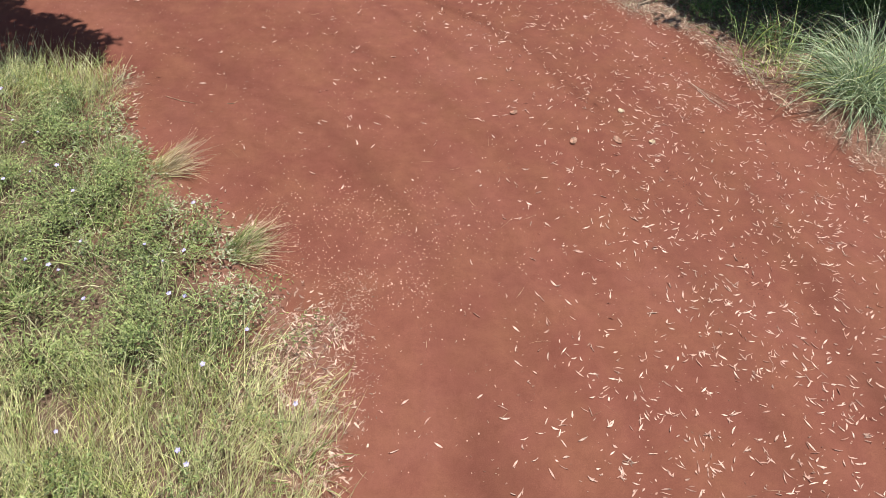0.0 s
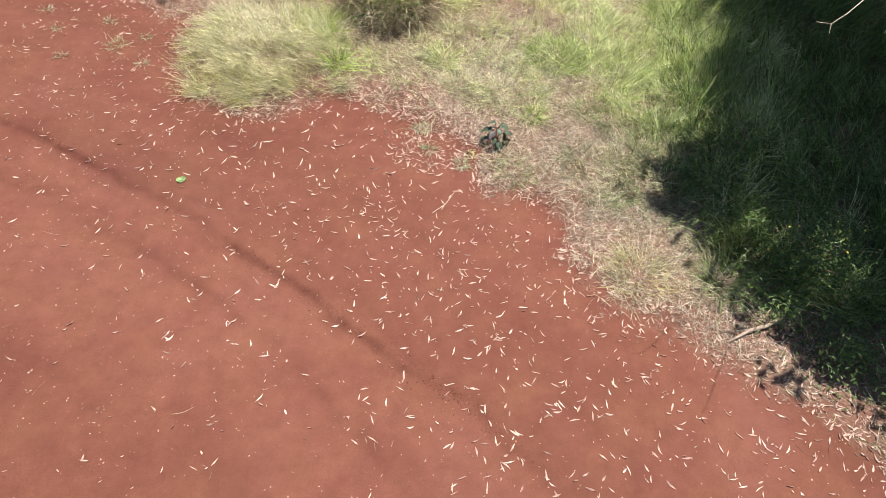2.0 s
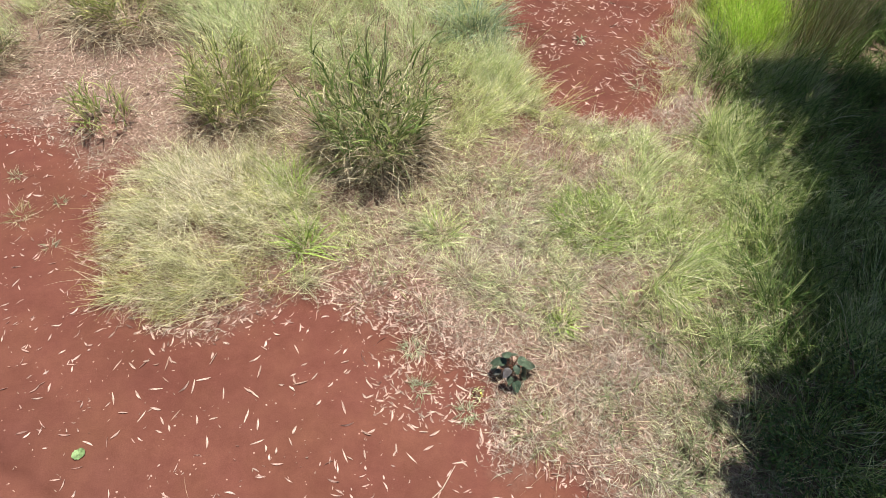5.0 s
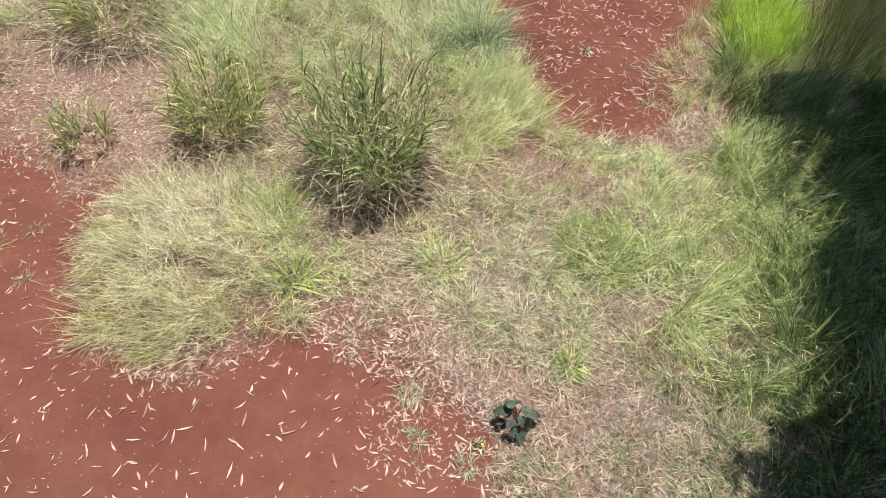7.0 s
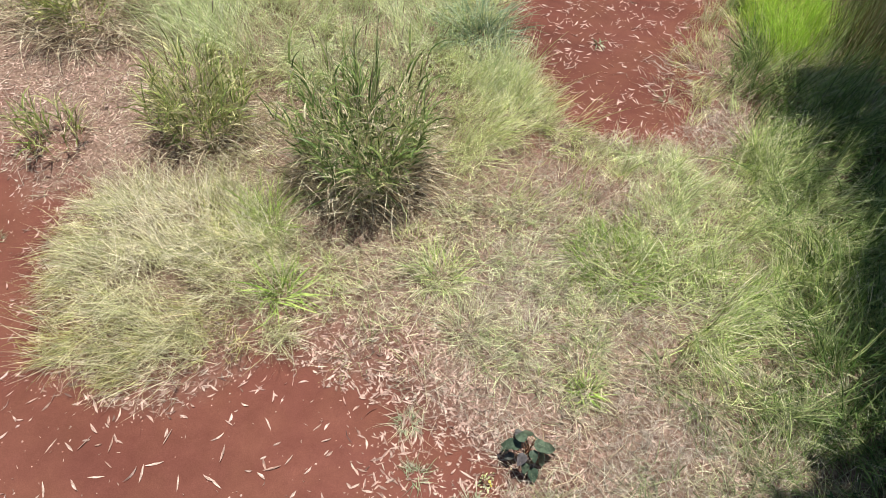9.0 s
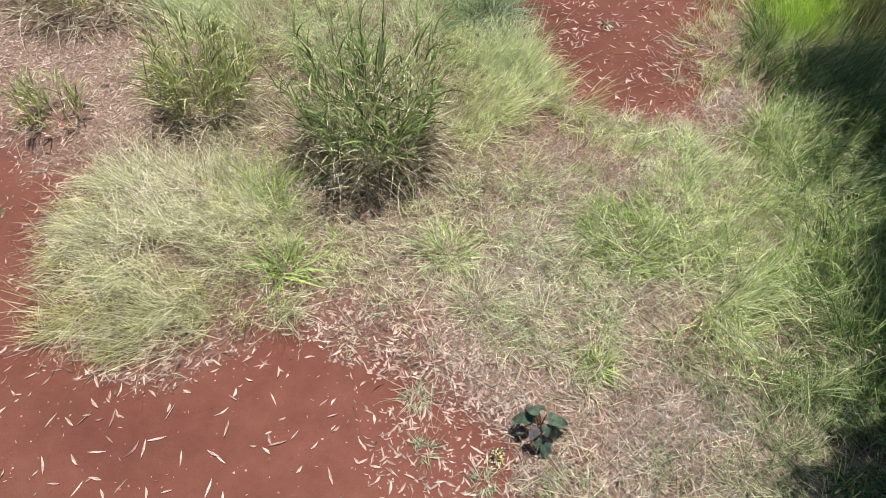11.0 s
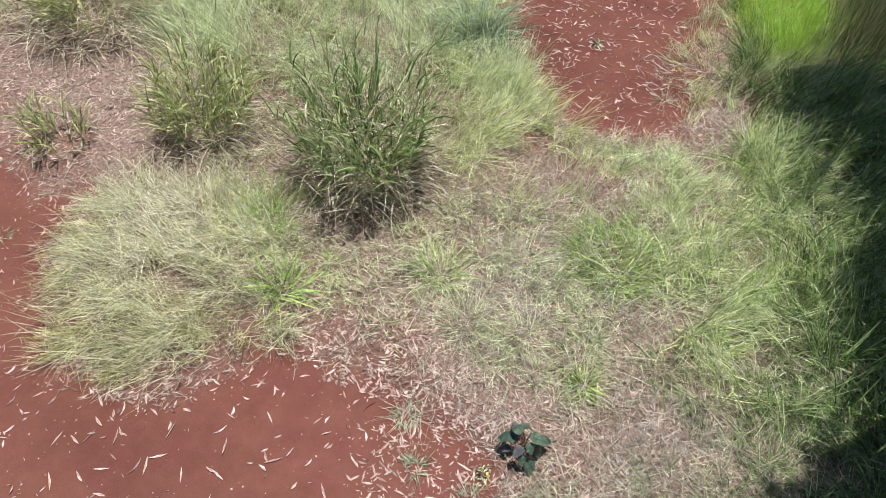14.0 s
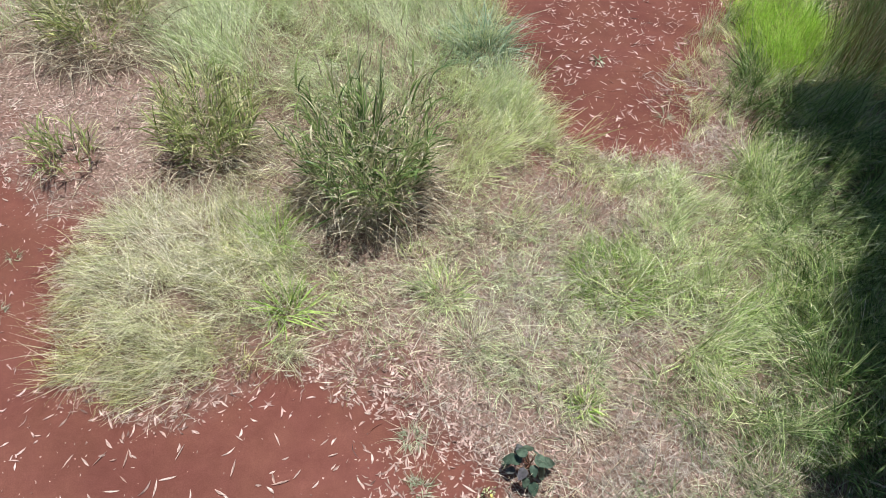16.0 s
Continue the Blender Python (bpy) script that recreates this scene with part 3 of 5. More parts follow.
def crown(shade, count, low, high, size, edge):
    """Leaves filling the body of air between the sun and a patch of shade."""
    xs, ys = [p[0] for p in shade], [p[1] for p in shade]

    def weight(a, b):
        d = depth_in(a, b, shade)
        rim = smooth(-0.1, edge, d + (vnoise(a, b, 2.2, 90) - 0.5) * edge)
        holes = 0.03 + 0.97 * smooth(0.42, 0.6, 0.5 * vnoise(a, b, 1.3, 91) + 0.5 * vnoise(a, b, 3.6, 92))
        thin = np.where(a < 0, 1.0, np.where((a < 2.75) & (b < 2.9), 0.33, np.where(b > 2.9, 0.27, 1.0)))
        dense = np.where(a < 0, 1.0, np.where(b > 2.9, 0.16 * smooth(1.0, 0.6, d), 0.8)) * np.where(a < 0, smooth(0.0, 0.12, d), smooth(0.15, 0.4, d))
        fleck = 0.02 + 0.98 * smooth(0.76, 0.66, vnoise(a, b, 4.5, 93)) if shade is SHADE_EAST else 1.0
        d2 = b + (vnoise(a, b, 2.2, 97) - 0.5) * 0.5
        deep = smooth(2.9, 3.3, a + (vnoise(a, b, 2.0, 98) - 0.5) * 0.5 - 0.45 * smooth(4.3, 4.7, d2)) * smooth(6.3, 5.9, d2) * smooth(1.6, 2.2, b)
        deep = np.maximum(deep, smooth(3.45, 3.75, a) * smooth(-0.2, 0.1, b) * smooth(2.3, 1.8, b))
        deep = np.maximum(deep, smooth(3.2, 3.6, a) * 0.85 * smooth(5.95, 6.3, d2) * smooth(7.35, 7.0, d2))
        dapple = smooth(2.8, 3.2, a) * smooth(2.7, 3.1, d2) * smooth(6.5, 6.1, d2) * (1 - deep)
        rim = rim * (1 - dapple * (1 - 0.5 - 0.45 * smooth(0.4, 0.54, vnoise(a, b, 3.2, 94))))
        rim = rim * (1 - 0.75 * smooth(7.1, 7.5, d2) * smooth(5.4, 5.0, a) * (a > 0))
        return rim * np.maximum(fleck, deep) * np.clip(holes * thin + dense + deep, 0, 1) * (1 - 0.7 * zone(3.55, 1.15, 0.42, 0.32)(a, b))
    x, y = scatter((min(xs), min(ys), max(xs), max(ys)), count, weight)
    dome = 0.35 + 0.65 * smooth(0, 2.5, depth_in(x, y, shade))
    z = low + (high - low) * dome * rng.random(len(x))
    k = z / SUN_DIR.z
    p = np.stack([x + SUN_DIR.x * k, y + SUN_DIR.y * k, z], -1)
    n = len(p)
    return ovals(p, rng.uniform(-0.4, 0.9, n), rng.uniform(0, 6.28, n), rng.uniform(*size, n), rng.uniform(0.35, 0.5, n) * size[1], 3), p


def tree(name, foot, fork, shades, count, low, high, size, label, edge=0.25, limbs=9, girth=0.2):
    ob = tagged(new(name), label, "tree")
    ob.location = foot
    here, f = np.array(foot), np.array(fork)
    trunk = [(0, 0, -0.15), (0.04, 0.03, 0.5), tuple(f * 0.45), tuple(f)]
    part("trunk", mesh_from("trunk", *tube(trunk, [girth * 1.35, girth, girth * 0.85, girth * 0.7], 12)), M_BARK, ob, "grey rough-barked trunk")
    for shade in shades:
        (v, q), p = crown(shade, count, low, high, size, edge)
        for e in p[rng.choice(len(p), min(limbs, len(p) // 30), replace=False)] - here:
            mid = f * 0.45 + e * 0.55 + np.array([0, 0, 0.35])
            part("limb", mesh_from("limb", *tube([tuple(f), tuple(f * 0.75 + mid * 0.25), tuple(mid), tuple(e)], [girth * 0.5, girth * 0.38, girth * 0.22, 0.015], 8)), M_BARK, ob)
        part("crown", mesh_from("crown", v - here, q), M_TREE, ob, "dense dark green leafy crown")
    return ob


tree("shade_tree", (6.1, 4.3, 0.0), (0.5, 1.2, 4.6), [SHADE_EAST, SHADE_SPOT], 1500, 4.4, 7.4, (0.09, 0.16), "large dark-leaved tree shading the grassy verge", edge=0.3, limbs=14, girth=0.17)
# Unseen tree, added only to cast the two shadows on the western side.
tree("unseen_shade_tree", (-9.6, -3.6, 0.0), (1.2, 1.6, 4.6), [SHADE_WEST, SHADE_NORTH_WEST], 1500, 5.4, 6.8, (0.08, 0.13), "unseen tree added to cast the shadows at the road's bend", edge=0.1, limbs=6, girth=0.18)

# ---- sheets of grass (uncountable) ----
def grass_sheet(name, chunks, material, label, category="grass"):
    return thing(name, mesh_from(name, *join(chunks)), material, label, category, "stuff")


def in_verge(x, y, margin=0.05):
    return smooth(margin - 0.08, margin + 0.12, verge(x, y))


lime_zone = zone(3.68, 8.35, 0.5, 0.85, 0.4)


def lush(x, y):
    """The long green band at the foot of the trees and round the far track."""
    line = np.where(y > 2.2, 2.4 - 0.3 * (y - 2.2), 2.4 + 0.55 * (2.2 - y))
    east = smooth(-0.15, 0.4, x - np.where(y < 5.2, np.maximum(line, 1.55), 2.75) + (vnoise(x, y, 1.4, 50) - 0.5) * 0.9) * (y > 1.1)
    corner = smooth(-0.3, 0.4, x - 3.0 - 1.1 * np.maximum(0, 1.1 - y) + (vnoise(x, y, 2.0, 51) - 0.5) * 0.5) * (y <= 1.4)
    return np.clip(np.maximum(east, corner), 0, 1) * (1 - 0.9 * lime_zone(x, y))


hollow = zone(-0.35, 3.35, 0.95, 0.55, 0.5)
hollow2 = zone(-3.9, 5.9, 1.5, 1.1, 0.5)
def comb(x, y, toward, swing=2.6, seed=45):
    """The way the grass is combed, turning slowly from place to place."""
    return toward + (vnoise(x, y, 0.8, seed) - 0.5) * swing + (vnoise(x, y, 2.4, seed + 1) - 0.5) * swing * 0.6


# thin dry thatch lying over all of the eastern verge
x, y = scatter((-5.5, -2.6, 4.2, 7.2), 420, lambda a, b: in_verge(a, b) * (b > -3) * (1 - 0.6 * lush(a, b)) * (0.25 + 0.75 * smooth(0.35, 0.6, vnoise(a, b, 2.1, 60))) * (1 - 0.75 * hollow(a, b)) * (1 - 0.6 * hollow2(a, b)))
n = len(x)
dry = blades(spots(x, y), rng.uniform(0, 6.28, n), rng.uniform(0.9, 1.5, n), rng.uniform(0.1, 0.5, n), rng.uniform(0.06, 0.22, n), rng.uniform(0.003, 0.007, n), 4)
x, y = scatter((-0.4, 0.2, 3.4, 5.2), 34, lambda a, b: in_verge(a, b, 0.12) * smooth(0.35, 0.6, vnoise(a, b, 1.6, 61)))
grass_sheet("dry_thatch", [dry, tuft_blades(x, y, 18, 0.07, (0.06, 0.18), (0.003, 0.007), (0.7, 1.45), (0.1, 0.6), steps=4)], M_THATCH, "thin grey-brown thatch of dead grass on bare earth", "dry grass")

x, y = scatter((-4.6, -2.4, 4.4, 7.4), 1500, lambda a, b: in_verge(a, b, 0.03) * (1 - 0.7 * lush(a, b)) * (0.04 + 0.96 * smooth(0.40, 0.66, 0.65 * vnoise(a, b, 1.5, 65) + 0.35 * vnoise(a, b, 5.5, 69))) * np.where(a < -1.2, 0.55, 1) * (1 - 0.7 * hollow(a, b)) * (1 - 0.6 * hollow2(a, b)))
xd, yd = scatter((0.1, 0.3, 2.9, 4.7), 3600, lambda a, b: in_verge(a, b, 0.06) * (1 - 0.75 * lush(a, b)) * (0.04 + 0.96 * smooth(0.36, 0.66, 0.6 * vnoise(a, b, 2.4, 66) + 0.4 * vnoise(a, b, 6.5, 68))) * (0.35 + 0.65 * smooth(0.15, 0.8, verge(a, b))) * (1 - 0.6 * hollow(a, b)))
x, y = np.concatenate([x, xd]), np.concatenate([y, yd])
n = len(x)
mat_base = spots(x, y)
mat_base[:, 2] += rng.random(n) ** 2 * 0.035
fine = blades(mat_base, rng.uniform(0, 6.28, n), rng.uniform(1.0, 1.6, n), rng.uniform(-0.2, 0.5, n), rng.uniform(0.03, 0.13, n), rng.uniform(0.002, 0.0045, n), 4)
grass_sheet("fine_straw_mat", [fine], M_STRAWMAT, "fine pale straw matted over the ground", "dry grass")
x, y = scatter((-1.6, 2.9, 2.4, 5.4), 26, lambda a, b: in_verge(a, b, 0.1))
n = len(x)
grass_sheet("long_straw_stalks", [blades(spots(x, y), rng.uniform(0, 6.28, n), rng.uniform(1.1, 1.5, n), rng.uniform(-0.1, 0.25, n), rng.uniform(0.25, 0.7, n), rng.uniform(0.003, 0.006, n), 5)], M_STRAW, "long pale straw stalks lying over the verge", "dry grass")

# short sparse green regrowth between
x, y = scatter((-1.6, 0.6, 3.2, 6.0), 46, lambda a, b: in_verge(a, b, 0.15) * (0.12 + 0.88 * smooth(0.45, 0.62, vnoise(a, b, 1.3, 62))) * smooth(2.6, 4.2, b + 0.5 * a + vnoise(a, b, 1.0, 63)) * (1 - 0.8 * hollow(a, b)) * (1 - 0.75 * zone(0.95, 2.9, 1.1, 0.55)(a, b)))
grass_sheet("short_verge_grass", [tuft_blades(x, y, 24, 0.07, (0.10, 0.24), (0.003, 0.007), (0.3, 1.3), (0.2, 0.9), comb(x, y, -1.6), 0.5)], M_PALE, "short yellow-green grass growing through leaf litter")

# flattened straw-coloured mound at the road's corner
MOUND = [(-3.15, 3.75), (-3.3, 4.5), (-2.75, 4.95), (-2.0, 5.0), (-1.25, 4.5), (-1.0, 3.95), (-1.17, 3.55), (-1.5, 3.25), (-2.1, 3.2), (-2.5, 3.05), (-2.8, 3.1)]
mound_w = lambda a, b: (1 - 0.9 * zone(-1.25, 3.88, 0.3, 0.26)(a, b)) * smooth(-0.12, 0.16, depth_in(a, b, MOUND) + (vnoise(a, b, 3.4, 52) - 0.5) * 0.4)
x, y = scatter((-3.7, 2.7, -0.8, 5.2), 90, lambda a, b: mound_w(a, b) * (0.25 + 0.75 * smooth(0.3, 0.5, vnoise(a, b, 4.2, 53))))
lean = np.arctan2(y - 4.9, x + 1.2)
rise = lambda a, b: 0.24 * smooth(0.0, 0.55, depth_in(a, b, MOUND))
mound = locks(x, y, 32, 0.05, (0.18, 0.42), (0.0018, 0.0044), lean + (vnoise(x, y, 1.6, 47) - 0.5) * 2.4, (0.65, 1.4), (0.0, 0.7), 0.5, rise=rise, wild=1.0)
grass_sheet("flattened_grass_mound", [mound], M_MOUND, "pale straw-green long grass lying flattened beside the road")

w = zone(-2.25, 4.35, 0.8, 0.6, 0.5)
x, y = scatter((-3.3, 3.5, -1.2, 5.2), 46, w)
grass_sheet("straw_topped_mound", [locks(x, y, 22, 0.06, (0.2, 0.42), (0.002, 0.005), comb(x, y, 2.4, 5.0), (0.3, 1.25), (0.0, 0.7), 0.5, rise=rise)], M_BLEACHED, "bleached straw standing on the flattened mound", "dry grass")

w = lambda a, b: mound_w(a, b) * np.clip(smooth(3.75, 3.35, b) + 0.8 * smooth(-2.75, -3.0, a) * (b < 4.4) + zone(-1.75, 4.5, 0.35, 0.3)(a, b), 0, 1)
x, y = scatter((-3.6, 2.7, -0.8, 5.0), 70, w)
grass_sheet("olive_mound_rim", [locks(x, y, 30, 0.05, (0.12, 0.32), (0.002, 0.005), np.arctan2(y - 4.7, x + 1.4) + (vnoise(x, y, 2.0, 54) - 0.5) * 2.0, (0.6, 1.35), (0.1, 0.7), 0.45, rise=rise, wild=0.8)], M_OLIVE, "olive-green grass round the rim of the flattened mound")

blue_spot = zone(0.1, 7.45, 0.45, 0.5, 0.4)
# pale feathery grass behind the clumps
x, y = scatter((-5.6, 5.4, 0.6, 10.6), 42, lambda a, b: np.clip(smooth(6.0, 6.9, b + 0.35 * np.maximum(0, -2.2 - a) * -1.2) * (a > -3.6) + smooth(7.0, 7.8, b - 0.25 * (a + 3.6)) * (a <= -3.6), 0, 1) * in_verge(a, b, 0.15) * (1 - blue_spot(a, b)) * (1 - zone(-4.25, 7.2, 0.95, 0.75)(a, b)))
back = locks(x, y, 26, 0.07, (0.35, 0.8), (0.004, 0.008), comb(x, y, -1.9, 5.0), (0.2, 1.05), (0.1, 0.9), 0.6, 4)
grass_sheet("tall_pale_grass", [back], M_PALE, "tall feathery pale green grass behind the clumps")

w1, w2, w3 = zone(-1.65, 5.35, 0.45, 0.85, 0.5), zone(-2.3, 6.3, 1.3, 0.5, 0.5), zone(-0.1, 5.1, 0.5, 0.5, 0.5)
x, y = scatter((-3.8, 4.2, 0.7, 7.0), 34, lambda a, b: np.clip(w1(a, b) + 0.8 * w2(a, b) + 0.35 * w3(a, b), 0, 1))
grass_sheet("dry_infill_grass", [tuft_blades(x, y, 26, 0.09, (0.15, 0.42), (0.004, 0.008), (0.3, 1.2), (0.2, 0.8), comb(x, y, -1.7), 0.55)], M_MOUND, "pale dry grass filling the gaps between clumps")

# fringe between the big clump and the far track
w1, w2 = zone(0.35, 6.35, 0.8, 0.85, 0.4), zone(0.1, 7.5, 0.6, 1.2, 0.4)
x, y = scatter((-0.7, 5.3, 1.5, 9.0), 80, lambda a, b: np.maximum(w1(a, b), w2(a, b)) * in_verge(a, b, 0.06) * (1 - blue_spot(a, b)))
fringe = locks(x, y, 30, 0.06, (0.22, 0.5), (0.003, 0.007), comb(x, y, -0.9, 3.6), (0.3, 1.25), (0.0, 0.8), 0.5)
grass_sheet("yellow_green_fringe_grass", [fringe], M_FRINGE, "soft yellow-green grass leaning over the edge of a track")

# grey-green low growth where the verge meets the shade
dull_zone = zone(2.35, 2.65, 0.9, 1.0, 0.5)
x, y = scatter((1.2, 1.2, 3.6, 4.0), 74, lambda a, b: dull_zone(a, b) * in_verge(a, b, 0.15) * (0.2 + 0.8 * smooth(0.35, 0.55, vnoise(a, b, 3.0, 99))))
grass_sheet("grey_green_low_grass", [locks(x, y, 24, 0.06, (0.08, 0.26), (0.003, 0.008), comb(x, y, -1.5, 6.0), (0.4, 1.35), (0.0, 0.8), 0.8, 4)], M_DULL, "low grey-green grass mixed with dry stalks")

# Low grass in the shade-darkened colour, so the half-shaded strip reads darker.
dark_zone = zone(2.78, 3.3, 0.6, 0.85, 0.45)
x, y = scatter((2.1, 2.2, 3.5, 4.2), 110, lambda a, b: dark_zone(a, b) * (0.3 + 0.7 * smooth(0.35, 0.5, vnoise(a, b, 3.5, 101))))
grass_sheet("dark_green_low_grass", [locks(x, y, 26, 0.06, (0.1, 0.3), (0.003, 0.008), comb(x, y, -1.4, 5.0), (0.2, 1.25), (0.1, 0.9), 0.8, 4)], M_SHADE, "low green grass darkened along the edge of the tree's shade")

# the long green band
x, y = scatter((1.2, 0.9, 4.2, 9.6), 60, lambda a, b: lush(a, b) * in_verge(a, b, 0.1) * (1 - 0.7 * dull_zone(a, b)) * (1 - 0.75 * dark_zone(a, b)) * (0.22 + 0.78 * smooth(0.34, 0.56, 0.6 * vnoise(a, b, 1.7, 64) + 0.4 * vnoise(a, b, 4.5, 58))))
band = locks(x, y, 30, 0.055, (0.2, 0.52), (0.003, 0.008), comb(x, y, -1.4, 4.0), (0.15, 1.25), (0.0, 1.0), 0.6, wild=1.6)
MEADOW = [(1.5, 5.75), (1.5, 5.0), (1.75, 4.3), (2.0, 3.85), (2.25, 3.6), (2.6, 3.5), (2.9, 3.5), (3.2, 3.6), (3.2, 5.9), (2.7, 6.0), (2.1, 5.85)]
x, y = scatter((1.3, 2.6, 3.4, 6.1), 44, lambda a, b: (1 - 0.8 * dark_zone(a, b)) * smooth(-0.1, 0.2, depth_in(a, b, MEADOW) + (vnoise(a, b, 2.6, 55) - 0.5) * 0.5) * (0.25 + 0.75 * smooth(0.36, 0.5, vnoise(a, b, 3.0, 56))))
sunny = locks(x, y, 30, 0.06, (0.2, 0.5), (0.003, 0.008), comb(x, y, -1.2, 3.0), (0.25, 1.3), (0.0, 0.9), 0.6, wild=1.6)
grass_sheet("sunny_meadow_grass", [sunny], M_SUNNY, "bright yellow-green long grass in full sun")
grass_sheet("long_green_grass", [band], M_MEADOW, "long green meadow grass, partly bent over")
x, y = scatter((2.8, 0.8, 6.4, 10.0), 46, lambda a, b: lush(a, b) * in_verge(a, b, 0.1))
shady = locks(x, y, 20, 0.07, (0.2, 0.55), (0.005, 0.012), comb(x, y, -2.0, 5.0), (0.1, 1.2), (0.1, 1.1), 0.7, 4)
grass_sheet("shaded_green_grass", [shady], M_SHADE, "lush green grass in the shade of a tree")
w = lime_zone
x, y = scatter((3.0, 7.4, 4.7, 10.2), 110, w)
grass_sheet("lime_green_grass", [locks(x, y, 20, 0.07, (0.3, 0.6), (0.004, 0.008), comb(x, y, -2.2, 4.0), (0.02, 0.6), (0.1, 0.8), 0.4)], M_LIME, "bright lime-green grass in full sun")

w, w2, w3 = zone(2.6, 6.9, 0.35, 1.2, 0.6), zone(1.5, 5.7, 0.9, 0.32, 0.6), zone(0.7, 5.2, 0.6, 0.5, 0.8)
x, y = scatter((-0.2, 4.4, 3.2, 8.4), 72, lambda a, b: np.clip(w(a, b) + w2(a, b) + 0.6 * w3(a, b), 0, 1) * (0.15 + 0.85 * smooth(0.35, 0.55, vnoise(a, b, 3.2, 59))))
grass_sheet("track_side_grass", [locks(x, y, 24, 0.06, (0.10, 0.30), (0.003, 0.006), comb(x, y, -1.0, 6.0), (0.3, 1.3), (0.0, 0.7), 0.6, 4)], M_FRINGE, "short pale grass at the side of a bare track")

# bleached straw lying along the side of the far track
w = zone(2.35, 6.7, 0.3, 1.1, 0.6)
w2 = zone(1.55, 5.95, 0.6, 0.2, 0.6)
x, y = scatter((0.8, 5.5, 3.0, 8.2), 60, lambda a, b: np.maximum(w(a, b), w2(a, b)) * (0.2 + 0.8 * smooth(0.35, 0.6, vnoise(a, b, 3.5, 57))))
grass_sheet("track_side_straw", [locks(x, y, 14, 0.06, (0.08, 0.28), (0.003, 0.006), comb(x, y, -1.0, 6.0), (0.8, 1.45), (0.0, 0.5), 0.7, 4)], M_STRAWMAT, "bleached straw lying at the side of a bare track", "dry grass")

# fine dead stalks standing and lying all through the living grass
x, y = scatter((-3.7, 0.8, 3.7, 9.2), 620, lambda a, b: in_verge(a, b, 0.12) * (0.15 + 0.85 * smooth(0.36, 0.6, 0.5 * vnoise(a, b, 1.9, 77) + 0.5 * vnoise(a, b, 5.0, 78))) * (1 - 0.85 * hollow(a, b)) * (1 - 0.7 * hollow2(a, b)) * (1 - 0.7 * lime_zone(a, b)) * smooth(3.6, 2.6, a) * (0.25 + 0.75 * smooth(1.8, 3.0, b)))
n = len(x)
stalks = blades(spots(x, y), comb(x, y, -1.7) + rng.normal(0, 1.3, n), rng.uniform(0.2, 1.4, n), rng.uniform(0.0, 0.7, n), rng.uniform(0.08, 0.42, n), rng.uniform(0.003, 0.007, n), 4)
grass_sheet("fine_dead_stalks", [stalks], M_STRAW, "fine pale dead stalks among living grass", "dry grass")

# coarser grass farther off, so that the verges go on
def beyond(x, y):
    near_box = ((x > -5.6) & (x < 6.4) & (y > 0.0) & (y < 10.0)) | ((x > -5.8) & (x < 0.2) & (y > -7.4) & (y < -1.6))
    far = np.hypot(x, y - 1)
    return in_verge(x, y, 0.3) * ~near_box * smooth(21, 12, far)


x, y = scatter((-21, -20, 21, 22), 4.0, beyond)
grass_sheet("outlying_grass", [tuft_blades(x, y, 16, 0.16, (0.3, 0.8), (0.012, 0.022), (0.2, 1.2), (0.4, 1.3), steps=3)], M_MEADOW, "rough pale green grass along the dirt road")

# western verge: soft grass, herbs with small violet-blue flowers
west_litter = zone(-0.68, -5.7, 0.55, 0.9, 0.5)


def west(x, y):
    return smooth(0.0, 0.25, depth_in(x, y, WEST_EDGE) + (vnoise(x, y, 3, 70) - 0.5) * 0.3) * (1 - 0.85 * west_litter(x, y)) * smooth(-6.4, -5.7, x) * smooth(-8.0, -7.3, y)


WEST_BOX = (-6.4, -8.0, 0.2, -1.6)
pale_part = lambda a, b: np.clip(smooth(-5.5, -6.1, b - 0.3 * (a + 1.5)) + smooth(-3.2, -2.6, b - 0.1 * (a + 4)), 0, 1)
x, y = scatter(WEST_BOX, 78, lambda a, b: west(a, b) * pale_part(a, b) * (0.45 + 0.55 * smooth(0.3, 0.5, vnoise(a, b, 2.6, 73))) * (depth_in(a, b, WEST_EDGE) > 0.18))
wp = locks(x, y, 26, 0.08, (0.22, 0.52), (0.003, 0.006), comb(x, y, 1.75, 2.2), (0.2, 1.2), (0.1, 0.8), 0.4, 4, wild=0.6)
grass_sheet("soft_verge_grass", [wp], M_SOFT, "soft pale green grass beside the dirt road")
x, y = scatter(WEST_BOX, 7, lambda a, b: west(a, b) * (1 - pale_part(a, b)) * (depth_in(a, b, WEST_EDGE) > 0.2))
grass_sheet("mixed_verge_grass", [tuft_blades(x, y, 24, 0.09, (0.2, 0.45), (0.005, 0.010), (0.2, 1.2), (0.3, 1.1), comb(x, y, 1.75), 0.5)], M_WEST, "green and straw mixed grass among herbs")
x, y = scatter(WEST_BOX, 15, lambda a, b: west(a, b) * smooth(0.35, 0.55, vnoise(a, b, 2.2, 75)) * (depth_in(a, b, WEST_EDGE) > 0.25))
grass_sheet("green_verge_grass", [tuft_blades(x, y, 20, 0.09, (0.14, 0.36), (0.008, 0.016), (0.3, 1.2), (0.3, 1.3))], M_GREEN, "green grass among flowering herbs")


